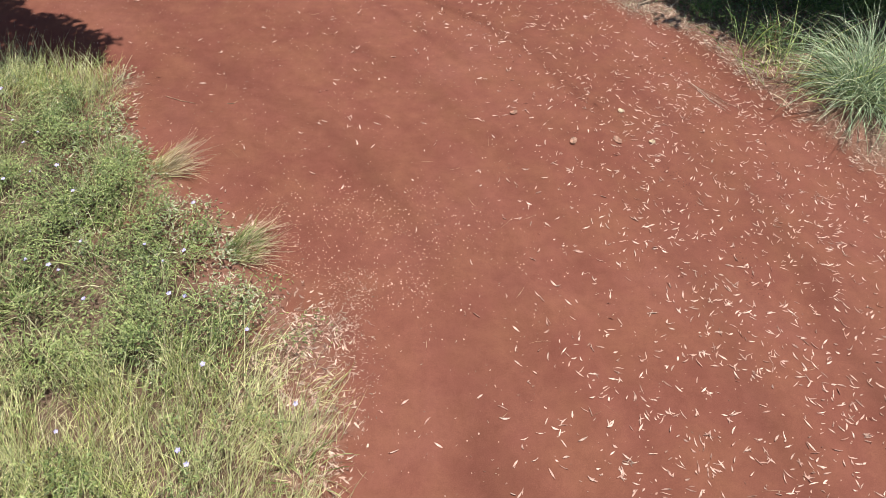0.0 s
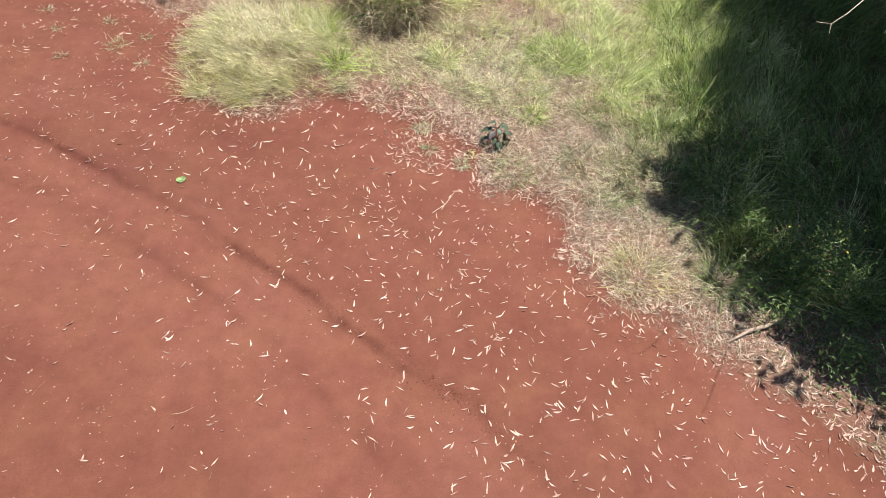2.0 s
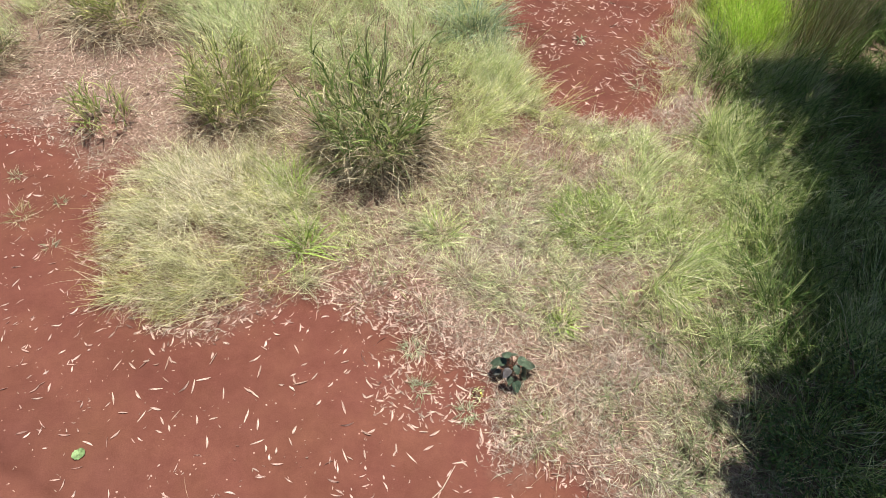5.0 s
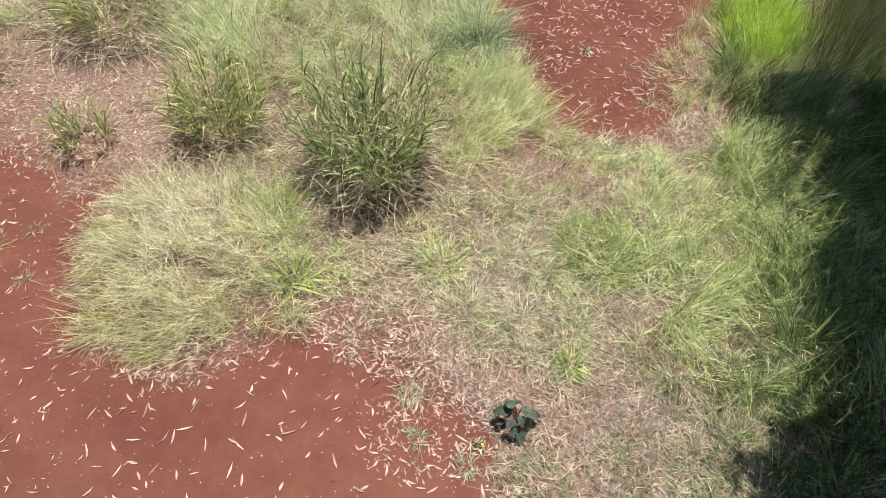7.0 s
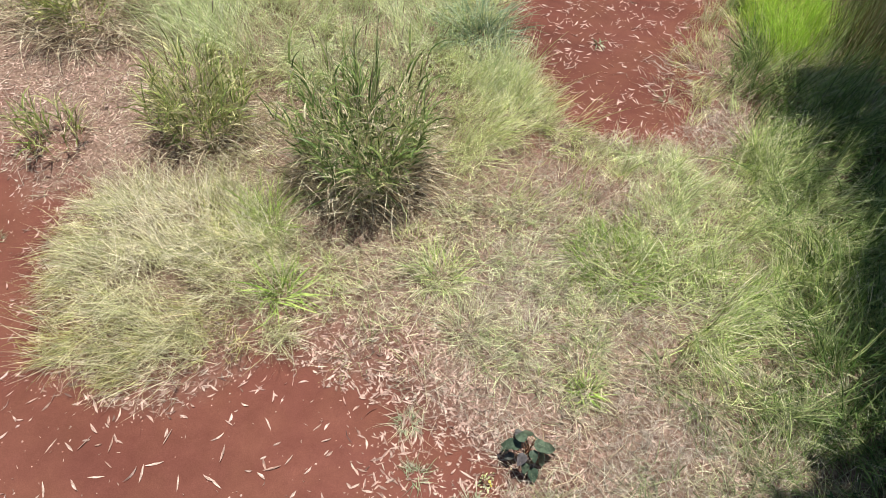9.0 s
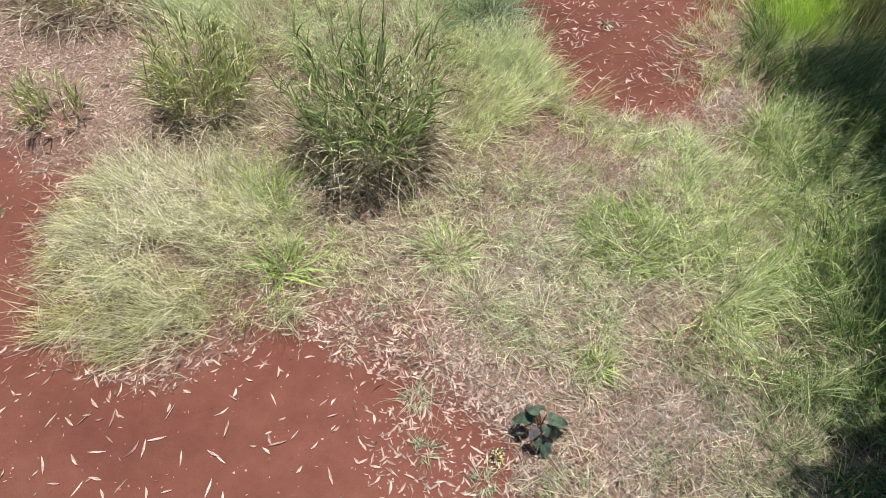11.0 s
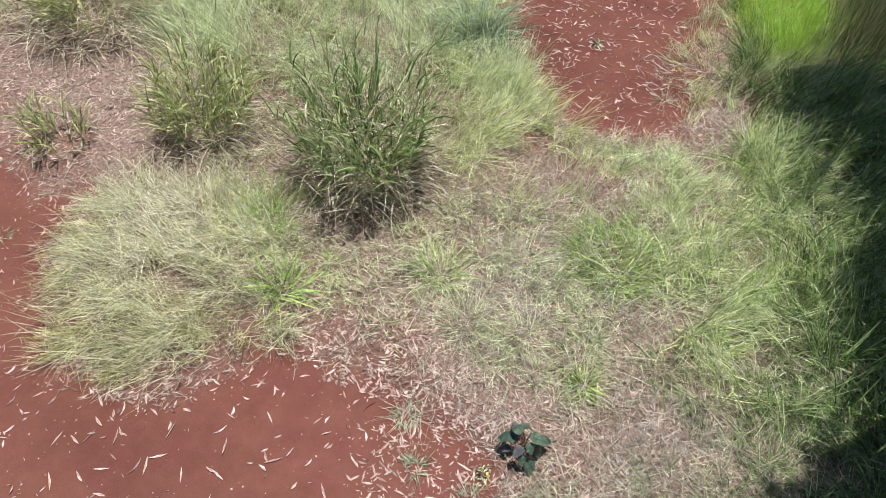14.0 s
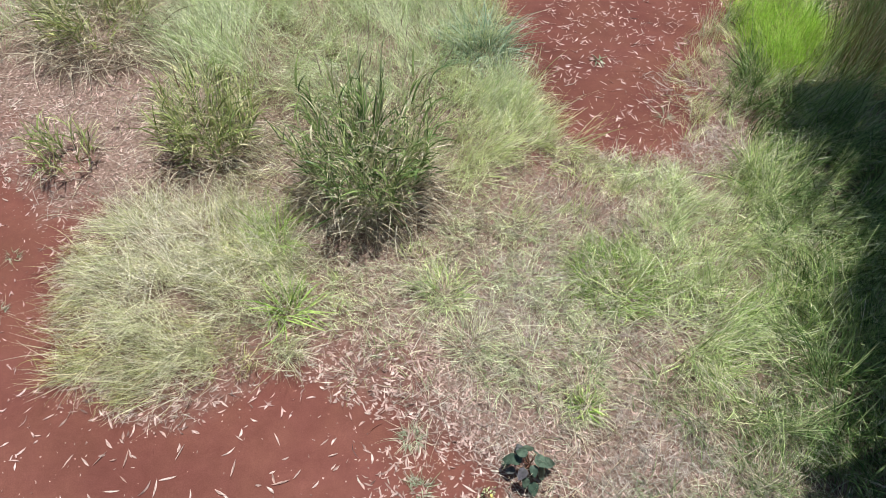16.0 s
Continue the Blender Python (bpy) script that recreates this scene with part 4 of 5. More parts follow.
def herb_leaves(x, y, count, spread, height, size):
    bx, by, k = around(x, y, count, spread)
    n = len(bx)
    r = np.hypot(bx - x[k], by - y[k]) / (2.2 * spread)
    z = np.broadcast_to(height, x.shape)[k] * np.sqrt(np.clip(1 - r * r, 0.02, 1)) * rng.uniform(0.35, 1.05, n)
    p = spots(bx, by)
    p[:, 2] += z
    return ovals(p, rng.uniform(-0.5, 0.6, n), rng.uniform(0, 6.28, n), rng.uniform(*size, n), rng.uniform(0.4, 0.6, n) * size[0] * 1.2, 4)


west_hollow = zone(-2.95, -5.95, 0.4, 0.45, 0.5)
x, y = scatter(WEST_BOX, 58, lambda a, b: west(a, b) * (1 - 0.9 * west_hollow(a, b)) * (0.25 + 0.75 * smooth(0.36, 0.54, vnoise(a, b, 2.6, 74))) * (1 - 0.6 * pale_part(a, b)) * (depth_in(a, b, WEST_EDGE) > 0.12))
thing("low_green_herbs", mesh_from("low_green_herbs", *herb_leaves(x, y, 76, 0.09, 0.10 + 0.32 * vnoise(x, y, 1.9, 79), (0.016, 0.044))), M_HERB, "low leafy green herbs carpeting the verge", "herbs", "stuff")
x, y = scatter(WEST_BOX, 11, lambda a, b: west(a, b) * smooth(1.5, 0.5, depth_in(a, b, WEST_EDGE)) * smooth(-6.3, -5.6, b))
# Dense herbs in the darkened leaf colour, added depth for the tree's shade.
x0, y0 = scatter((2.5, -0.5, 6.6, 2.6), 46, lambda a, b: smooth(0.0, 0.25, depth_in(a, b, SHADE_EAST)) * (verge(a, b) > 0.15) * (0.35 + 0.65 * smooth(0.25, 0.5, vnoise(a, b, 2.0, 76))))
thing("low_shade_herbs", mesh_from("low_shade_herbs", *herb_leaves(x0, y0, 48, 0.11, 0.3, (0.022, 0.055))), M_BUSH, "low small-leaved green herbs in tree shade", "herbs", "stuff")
thing("grey_green_herbs", mesh_from("grey_green_herbs", *herb_leaves(x, y, 50, 0.09, 0.15, (0.02, 0.045))), M_HERB_GREY, "grey-green small-leaved herbs at the road's edge", "herbs", "stuff")


def flower_mesh(radius, petals):
    az = np.linspace(0, 6.28, petals, endpoint=False)
    p = np.zeros((petals, 3))
    p[:, 2] = 0.30
    v, q = ovals(p, np.full(petals, -0.35), az, np.full(petals, radius), np.full(petals, radius * 0.75), 4)
    return mesh_from("petals", v, q)


petal_data = flower_mesh(0.024, 5)
stalk_data = mesh_from("stalk", *tube([(0.01, 0, 0), (0.004, 0.004, 0.15), (0, 0, 0.30)], [0.002, 0.0018, 0.0015], 5))
x, y = scatter((-5.2, -6.8, -0.4, -3.0), 8, lambda a, b: west(a, b) * smooth(0.1, 0.4, depth_in(a, b, WEST_EDGE)) * smooth(0.3, 0.5, vnoise(a, b, 1.5, 72)))
for i, (fx, fy) in enumerate(zip(x, y)):
    f = tagged(new("wild_flower"), "small violet-blue wild flower among green herbs", "flower", "violet flowers on the verge")
    f.matrix_basis = pose(fx, fy, float(ground_z(fx, fy)), rng.uniform(-12, 12), rng.uniform(-12, 12), rng.uniform(0, 360)) @ Matrix.Scale(rng.uniform(0.6, 1.0), 4)
    part("stalk", stalk_data, M_HERB, f)
    part("petals", petal_data, M_FLOWER, f)


# ---- clumps of grass, each a thing of its own ----
def ring(count, cx, cy, r):
    a, d = rng.uniform(0, 6.28, count), r * np.sqrt(rng.random(count))
    return cx + d * np.cos(a), cy + d * np.sin(a), a, d / r


def local(ob, data):
    v, q = data
    return v - np.array(ob.location), q


def blade_parts(ob, name, data, steps, material, split):
    """Single blades as parts of their own, up to split of them; the rest of the tangle joined."""
    v, q = local(ob, data)
    v = v.reshape(-1, steps * 2, 3)
    one = q[:steps - 1]
    order = rng.permutation(len(v))
    for i in order[:split]:
        part(name, mesh_from(name, v[i], one), material, ob)
    rest = v[order[split:]]
    if len(rest):
        quads = (np.arange(len(rest))[:, None, None] * steps * 2 + one[None]).reshape(-1, 4)
        tagged(part(name + "_tangle", mesh_from(name + "_tangle", rest.reshape(-1, 3), quads), material, ob), kind="stuff")


def clump(name, cx, cy, r, label, green, dead=None, lean=None, lean_by=0.0, split=60):
    """green, dead: (count, length, width, tilt, bend, material)."""
    ob = tagged(new(name), label, "grass clump")
    ob.location = (cx, cy, float(ground_z(cx, cy)))
    for pname, spec in (("blade", green), ("dead_blade", dead)):
        if not spec:
            continue
        count, length, width, tilt, bend, material = spec
        x, y, a, d = ring(count, cx, cy, r)
        az = a + rng.normal(0, 0.9, count)
        if lean is not None:
            az = np.arctan2(np.sin(az) * (1 - lean_by) + np.sin(lean) * lean_by, np.cos(az) * (1 - lean_by) + np.cos(lean) * lean_by)
        t = tilt[0] + (tilt[1] - tilt[0]) * np.clip(d + rng.normal(0, 0.25, count), 0, 1)
        data = blades(spots(x, y, -0.004), az, t, rng.uniform(*bend, count), rng.uniform(*length, count), rng.uniform(*width, count), 6)
        blade_parts(ob, pname, data, 6, material, split)
    return ob


def leafy_clump(name, cx, cy, r, h, label, canes, leaves_each, leaf, material, dead, split=80, spikes=0):
    """Tall cane grass: canes that carry broad blades all the way up, dead blades drooping round the foot, and seed spikes on top."""
    ob = tagged(new(name), label, "grass clump")
    z0 = float(ground_z(cx, cy))
    ob.location = (cx, cy, z0)
    x, y, a, d = ring(canes, cx, cy, r * 0.68)
    height = h * rng.uniform(0.45, 1.0, canes) * (1 - 0.3 * d)
    tilt = 0.02 + 0.22 * d * rng.uniform(0.6, 1.2, canes)
    cane_data = blades(spots(x, y, -0.004), a, tilt, rng.uniform(0.02, 0.2, canes), height, np.full(canes, 0.007), 5, 0.4)
    blade_parts(ob, "cane", cane_data, 5, M_GREEN, 60)
    k = np.repeat(np.arange(canes), leaves_each)
    n = len(k)
    f = 0.12 + 0.85 * rng.random(n) ** 0.85
    out = np.sin(tilt[k] + 0.08) * height[k] * f
    base = np.stack([x[k] + np.cos(a[k]) * out, y[k] + np.sin(a[k]) * out, z0 + np.cos(tilt[k] + 0.08) * height[k] * f], -1)
    data = blades(base, a[k] + rng.normal(0, 1.2, n), rng.uniform(0.15, 1.15, n) * (1.2 - 0.75 * f), rng.uniform(0.3, 1.9, n), rng.uniform(*leaf[0], n) * (1.1 - 0.35 * f), rng.uniform(*leaf[1], n), 6, 0.06, lift=base[:, 2] - z0)
    blade_parts(ob, "blade", data, 6, material, split)
    tall = canes // 2
    x, y, a, d = ring(tall, cx, cy, r * 0.6)
    data = blades(spots(x, y, -0.004), a, rng.uniform(0.0, 0.3, tall), rng.uniform(0.0, 0.4, tall), rng.uniform(0.75, 1.2, tall) * h, np.full(tall, 0.004), 6, 0.6)
    blade_parts(ob, "stalk", data, 6, M_STRAW, 60)
    tips = data[0].reshape(tall, 6, 2, 3).mean(2)
    for i in range(min(spikes, tall)):
        p, q = tips[i, -1], tips[i, -1] - tips[i, -2]
        q = q / np.linalg.norm(q) * rng.uniform(0.07, 0.13)
        part("seed_spike", mesh_from("seed_spike", *tube([tuple(p - q * 0.8 - np.array(ob.location)), tuple(p - np.array(ob.location)), tuple(p + q * 0.6 - np.array(ob.location))], [0.002, 0.004, 0.0015], 5)), M_SPIKE, ob)
    count, length, width = dead
    x, y, a, d = ring(count, cx, cy, r * 1.02)
    up = rng.uniform(0.02, 0.46, count) ** 1.3 * h * (1 - d * 0.4)
    base = spots(x, y)
    base[:, 2] += up
    data = blades(base, a + rng.normal(0, 0.9, count), rng.uniform(0.6, 1.9, count), rng.uniform(0.2, 1.4, count), rng.uniform(*length, count), rng.uniform(*width, count), 6, 0.1, lift=up)
    blade_parts(ob, "dead_blade", data, 6, M_DEAD, split // 2)
    stubs = count // 7
    x, y, a, d = ring(stubs, cx, cy, r * 0.9)
    data = blades(spots(x, y, -0.004), a + rng.normal(0, 0.7, stubs), 0.1 + 0.8 * d, rng.uniform(-0.1, 0.4, stubs), rng.uniform(0.12, 0.42, stubs) * (0.5 + 0.5 * h), rng.uniform(0.004, 0.009, stubs), 4, 0.5)
    blade_parts(ob, "dry_stem", data, 4, M_DEAD, 40)
    return ob


leafy_clump("cane_grass", -0.84, 5.25, 0.58, 1.6, "tall dark green cane grass clump with dry drooping skirt", 100, 12, ((0.22, 0.48), (0.012, 0.023)), M_GUINEA, (900, (0.22, 0.5), (0.008, 0.016)), 300, 16)
leafy_clump("cane_grass", -2.45, 5.7, 0.55, 1.0, "yellow-green cane grass clump with dry skirt", 85, 10, ((0.18, 0.4), (0.010, 0.02)), M_CANE, (480, (0.18, 0.42), (0.005, 0.012)), 150, 5)
leafy_clump("cane_grass", -3.72, 5.35, 0.32, 0.55, "small sparse cane grass clump in leaf litter", 20, 8, ((0.16, 0.32), (0.012, 0.022)), M_CANE, (90, (0.1, 0.26), (0.005, 0.01)), 160)
leafy_clump("cane_grass", -4.25, 7.45, 0.8, 1.15, "straw-brown cane grass clump, half dead", 90, 8, ((0.2, 0.45), (0.010, 0.019)), M_CANE, (1200, (0.25, 0.6), (0.008, 0.015)), 100, 4)
leafy_clump("cane_grass", -5.6, 6.2, 0.5, 0.7, "straw-brown cane grass clump at the road's bend", 40, 8, ((0.16, 0.36), (0.008, 0.016)), M_GREEN, (600, (0.2, 0.45), (0.005, 0.01)), 80)

clump("blue_tussock", 5.25, -1.15, 0.3, "large blue-green arching tussock grass at the road's edge", (860, (0.65, 1.3), (0.008, 0.016), (0.1, 1.0), (0.9, 2.2), M_BLUE), (120, (0.3, 0.6), (0.004, 0.007), (0.6, 1.4), (0.5, 1.4), M_STRAW), split=300)
clump("blue_tussock", 0.1, 7.55, 0.26, "blue-green tussock grass beside the far track", (380, (0.4, 0.75), (0.009, 0.016), (0.1, 1.1), (0.5, 1.5), M_BLUE))
clump("broad_grass_tuft", -1.28, 3.9, 0.10, "fresh green broad-bladed grass tuft", (80, (0.22, 0.46), (0.010, 0.018), (0.15, 1.2), (0.2, 1.0), M_TUFT), lean=0.4, lean_by=0.25)
clump("grass_tuft", -0.07, 4.22, 0.17, "grey-green grass tuft with straw stalks", (220, (0.15, 0.34), (0.006, 0.011), (0.2, 1.3), (0.3, 1.2), M_MEADOW), (90, (0.2, 0.45), (0.003, 0.005), (0.6, 1.5), (0.1, 0.6), M_STRAW))
clump("grass_tuft", 0.18, 3.75, 0.16, "straw-coloured grass tuft with spreading stalks", (130, (0.12, 0.32), (0.003, 0.006), (0.2, 1.3), (0.2, 0.9), M_PALE), (190, (0.15, 0.42), (0.003, 0.005), (0.5, 1.5), (0.1, 0.5), M_STRAW))
clump("grass_tuft", 1.38, 4.5, 0.36, "fresh green grass patch in dry thatch", (1000, (0.10, 0.28), (0.005, 0.010), (0.3, 1.2), (0.3, 1.2), M_LEAFY))
clump("grass_tuft", -1.55, 4.6, 0.12, "small green grass tuft in the pale mound", (170, (0.3, 0.52), (0.005, 0.009), (0.1, 0.9), (0.3, 1.0), M_TUFT))
clump("grass_tuft", -0.2, 2.97, 0.06, "small grey-green grass tuft in leaf litter", (80, (0.05, 0.12), (0.004, 0.008), (0.8, 1.45), (0.2, 0.9), M_HERB_GREY), (50, (0.1, 0.25), (0.003, 0.005), (0.8, 1.5), (0.1, 0.4), M_STRAW))
clump("grass_tuft", -0.1, 2.62, 0.06, "small grey-green grass tuft in leaf litter", (70, (0.05, 0.15), (0.004, 0.008), (0.8, 1.45), (0.2, 0.9), M_HERB_GREY))
clump("grass_tuft", 0.28, 2.45, 0.06, "small grey-green grass tuft in leaf litter", (80, (0.05, 0.12), (0.004, 0.008), (0.8, 1.45), (0.2, 0.9), M_HERB_GREY))
clump("grass_tuft", 0.85, 2.35, 0.2, "low green grass tuft in dry thatch", (200, (0.08, 0.22), (0.003, 0.006), (0.4, 1.4), (0.2, 0.9), M_GREEN))
clump("grass_tuft", -0.58, 3.6, 0.06, "thin green grass tuft in leaf litter", (40, (0.12, 0.28), (0.003, 0.006), (0.1, 0.6), (0.1, 0.7), M_GREEN))
clump("grass_tuft", -4.05, 4.05, 0.1, "tiny grass tuft on the red road", (60, (0.06, 0.16), (0.003, 0.005), (0.4, 1.4), (0.2, 0.9), M_GREEN), (40, (0.08, 0.2), (0.003, 0.005), (0.8, 1.5), (0.1, 0.4), M_STRAW))
clump("grass_tuft", 2.1, 6.75, 0.05, "spidery grass tuft on the bare track", (40, (0.08, 0.2), (0.003, 0.006), (0.7, 1.5), (0.1, 0.5), M_HERB_GREY), (30, (0.15, 0.45), (0.002, 0.003), (1.0, 1.5), (0.1, 0.4), M_STRAW))
clump("grass_tuft", 1.98, 1.12, 0.24, "straw-green grass tuft at the road's edge", (200, (0.12, 0.34), (0.003, 0.006), (0.2, 1.3), (0.3, 1.2), M_OLIVE), (260, (0.15, 0.4), (0.003, 0.005), (0.5, 1.5), (0.2, 0.6), M_STRAW))
clump("grass_tuft", 2.75, 1.15, 0.2, "green grass tuft at the edge of the shade", (260, (0.2, 0.45), (0.004, 0.009), (0.2, 1.2), (0.3, 1.2), M_GREEN))
clump("grass_tuft", -2.55, -3.7, 0.14, "straw-topped grass tuft at the road's edge", (70, (0.16, 0.34), (0.004, 0.007), (0.1, 0.9), (0.3, 1.0), M_OLIVE), (190, (0.26, 0.55), (0.004, 0.007), (0.7, 1.3), (0.1, 0.4), M_STRAW), lean=0.35, lean_by=0.7)
clump("grass_tuft", -1.5, -4.6, 0.16, "fresh green grass tuft with straw stalks", (240, (0.15, 0.32), (0.005, 0.009), (0.1, 1.0), (0.3, 1.0), M_GREEN), (130, (0.28, 0.6), (0.003, 0.006), (0.8, 1.35), (0.1, 0.4), M_STRAW), lean=0.2, lean_by=0.68)
clump("reed_clump", 4.45, 7.9, 0.4, "tall brownish reeds in the shade of a tree", (420, (0.7, 1.25), (0.005, 0.009), (0.02, 0.25), (0.1, 0.5), M_REED), (120, (0.6, 1.3), (0.004, 0.006), (0.02, 0.3), (0.1, 0.5), M_STRAW))


for sx, sy in ((-4.6, 3.75), (-4.9, 4.3), (-4.35, 4.55), (-3.75, 4.25), (-5.2, 4.7), (-3.6, 3.7)):
    clump("grass_tuft", sx, sy, 0.05, "tiny grey-green seedling tuft on the red road", (26, (0.04, 0.1), (0.004, 0.008), (0.6, 1.4), (0.2, 0.8), M_HERB_GREY), (14, (0.06, 0.16), (0.002, 0.004), (0.9, 1.5), (0.1, 0.4), M_STRAW), split=20)

clump("grass_tuft", 2.86, 8.3, 0.12, "thin yellowish grass tuft at the edge of the track", (90, (0.3, 0.6), (0.003, 0.006), (0.02, 0.35), (0.1, 0.6), M_PALE))
clump("fallen_sprig", 1.46, 7.68, 0.03, "small grey-green leafy sprig on the red track", (16, (0.06, 0.14), (0.014, 0.024), (0.9, 1.5), (0.1, 0.5), M_HERB_GREY))

# scattered tufts of the verge, no two alike
x, y = scatter((-1.4, 1.2, 3.0, 6.0), 6.0, lambda a, b: in_verge(a, b, 0.25) * (1 - 0.5 * lush(a, b)) * (1 - 0.7 * hollow(a, b)) * smooth(0.3, 0.5, vnoise(a, b, 0.9, 67)) * (1 - zone(0.8, 2.75, 0.95, 0.6)(a, b)) * smooth(2.1, 2.5, b))
for i, (tx, ty) in enumerate(zip(x[:60], y[:60])):
    size = rng.uniform(0.6, 1.3)
    colour, words = ((M_PALE, "yellow-green grass tuft in dry thatch"), (M_MEADOW, "green and straw mixed grass tuft"), (M_GREEN, "fresh green grass tuft in dry thatch"), (M_PALE, "pale half-dry grass tuft in leaf litter"))[i % 4]
    clump("grass_tuft", tx, ty, 0.13 * size, words, (int(90 * size), (0.10 * size, 0.26 * size), (0.004, 0.009), (0.3, 1.35), (0.2, 1.0), colour), (int(36 * size), (0.12, 0.32), (0.003, 0.005), (0.7, 1.5), (0.1, 0.5), M_STRAW), split=24)


# ---- leafy plants ----
def herb_bush(name, cx, cy, r, h, count, size, material, label, flowers=0):
    ob = tagged(new(name), label, "bush")
    ob.location = (cx, cy, float(ground_z(cx, cy)))
    here = np.array(ob.location)
    for _ in range(14):
        a, d = rng.uniform(0, 6.28), r * rng.uniform(0.2, 0.9)
        part("stem", mesh_from("stem", *tube([(0, 0, -0.01), (d * 0.4 * math.cos(a), d * 0.4 * math.sin(a), h * 0.5), (d * math.cos(a), d * math.sin(a), h * rng.uniform(0.7, 1.0))], [0.006, 0.004, 0.002], 5)), M_TWIG, ob)
    a, d, u = rng.uniform(0, 6.28, count), r * rng.random(count) ** 0.45, rng.uniform(0.15, 1.0, count)
    lump = 0.75 + 0.35 * np.sin(a * 3 + 1.3) * np.cos(u * 4) + rng.normal(0, 0.12, count)
    d = d * lump
    p = here + np.stack([d * np.cos(a), d * np.sin(a), h * u * np.sqrt(np.clip(1.1 - (d / r) ** 2 * 0.6, 0.1, 1))], -1)
    part("foliage", mesh_from("foliage", *local(ob, ovals(p, rng.uniform(-0.5, 0.5, count), a + rng.normal(0, 0.8, count), rng.uniform(*size, count), rng.uniform(0.45, 0.65, count) * size[0] * 1.2, 4))), material, ob)
    for _ in range(flowers):
        p = np.array([[rng.normal(0, r * 0.45), rng.normal(0, r * 0.45), rng.uniform(0.75, 1.0) * h]])
        part("flower", mesh_from("flower", *ovals(p, np.zeros(1), rng.uniform(0, 6.28, 1), np.full(1, 0.022), np.full(1, 0.018), 4)), M_YELLOW, ob, "tiny yellow flower")
    return ob


herb_bush("small_leaved_bush", 3.55, 1.3, 0.5, 0.5, 1500, (0.022, 0.045), M_BUSH, "small-leaved green bush with tiny yellow flowers", 26)
herb_bush("small_leaved_bush", 4.3, -0.35, 0.42, 0.42, 1100, (0.02, 0.04), M_BUSH, "sunlit small-leaved green bush beside the tussock")
herb_bush("small_leaved_bush", 3.35, 2.9, 0.45, 0.35, 900, (0.02, 0.04), M_BUSH, "low leafy green weed in the grass")
clump("broad_grass_tuft", 1.06, 3.32, 0.06, "low fresh green rosette weed in dry thatch", (70, (0.08, 0.2), (0.010, 0.018), (0.4, 1.4), (0.1, 0.6), M_TUFT))
herb_bush("low_weed", 0.36, 2.6, 0.07, 0.05, 60, (0.012, 0.02), M_PALE, "tiny yellowish weed in leaf litter", 2)


def broad_plant(cx, cy):
    """Dusky plant with ovate leaves on reddish stems."""
    ob = tagged(new("broad_leaved_plant"), "dark dusky-green broad-leaved plant with reddish stems", "plant")
    ob.location = (cx, cy, float(ground_z(cx, cy)))
    n = 0
    for i in range(18):
        a = i * 2.4 + rng.normal(0, 0.3)
        up = 0.05 + 0.2 * (1 - i / 18) + rng.uniform(-0.03, 0.03)
        reach = 0.02 + 0.11 * (i / 18) ** 0.7 * rng.uniform(0.7, 1.2)
        e = (reach * math.cos(a), reach * math.sin(a), up)
        part("stem", mesh_from("stem", *tube([(0, 0, -0.01), (e[0] * 0.25, e[1] * 0.25, up * 0.75), e], [0.005, 0.004, 0.0025], 5)), M_STEM, ob)
        size = rng.uniform(0.06, 0.105)
        s = np.linspace(0, 1, 7)
        out = np.array([math.cos(a), math.sin(a), 0])
        lat = np.array([-math.sin(a), math.cos(a), 0])
        droop = rng.uniform(0.1, 1.0)
        c = np.array(e) + out[None] * (s * size * math.cos(droop))[:, None] - np.array([0, 0, 1])[None] * (s * size * math.sin(droop) + 0.02 * s ** 2)[:, None]
        w = size * 0.82 * np.sin(np.pi * np.clip(0.1 + 0.88 * s ** 0.75, 0, 1)) ** 0.75
        fold = np.array([0, 0, 0.18])
        rows = np.stack([c - (lat - fold)[None] * w[:, None] / 2, c, c + (lat + fold)[None] * w[:, None] / 2], 1)
        ids = np.arange(21).reshape(7, 3)
        q = np.concatenate([np.stack([ids[:-1, k], ids[:-1, k + 1], ids[1:, k + 1], ids[1:, k]], -1) for k in (0, 1)])
        part("leaf", mesh_from("leaf", rows.reshape(-1, 3), q), M_PLANT, ob)
    return ob


broad_plant(0.62, 2.79)


def sapling():
    ob = tagged(new("sapling"), "young broad-leaved sapling in deep shade, a few leaves sunlit", "sapling")
    ob.location = (4.35, 0.75, float(ground_z(4.35, 0.75)))
    top = [(0, 0, -0.05), (0.02, -0.05, 0.6), (-0.06, -0.12, 1.2), (-0.12, -0.2, 1.75)]
    part("stem", mesh_from("stem", *tube(top, [0.022, 0.018, 0.013, 0.007], 8)), M_BARK, ob)
    for b in range(11):
        a = rng.uniform(0, 6.28) if b > 4 else rng.uniform(2.6, 4.2)
        z = rng.uniform(0.7, 1.7)
        start = np.array([-0.07 * z / 1.2, -0.1 * z / 1.2, z])
        end = start + np.array([math.cos(a), math.sin(a), 0.1]) * rng.uniform(0.35, 0.72)
        part("branch", mesh_from("branch", *tube([tuple(start), tuple((start + end) / 2 + np.array([0, 0, 0.05])), tuple(end)], [0.008, 0.006, 0.003], 6)), M_BARK, ob)
        for j in range(6):
            f = rng.uniform(0.4, 1.0)
            p = (start * (1 - f) + end * f)[None] + rng.normal(0, 0.03, (1, 3))
            part("leaf", mesh_from("leaf", *ovals(p, rng.uniform(-0.1, 0.7, 1), np.array([a + rng.normal(0, 0.9)]), rng.uniform(0.11, 0.17, 1), rng.uniform(0.06, 0.09, 1), 6)), M_SAPLING, ob)
    return ob


sapling()

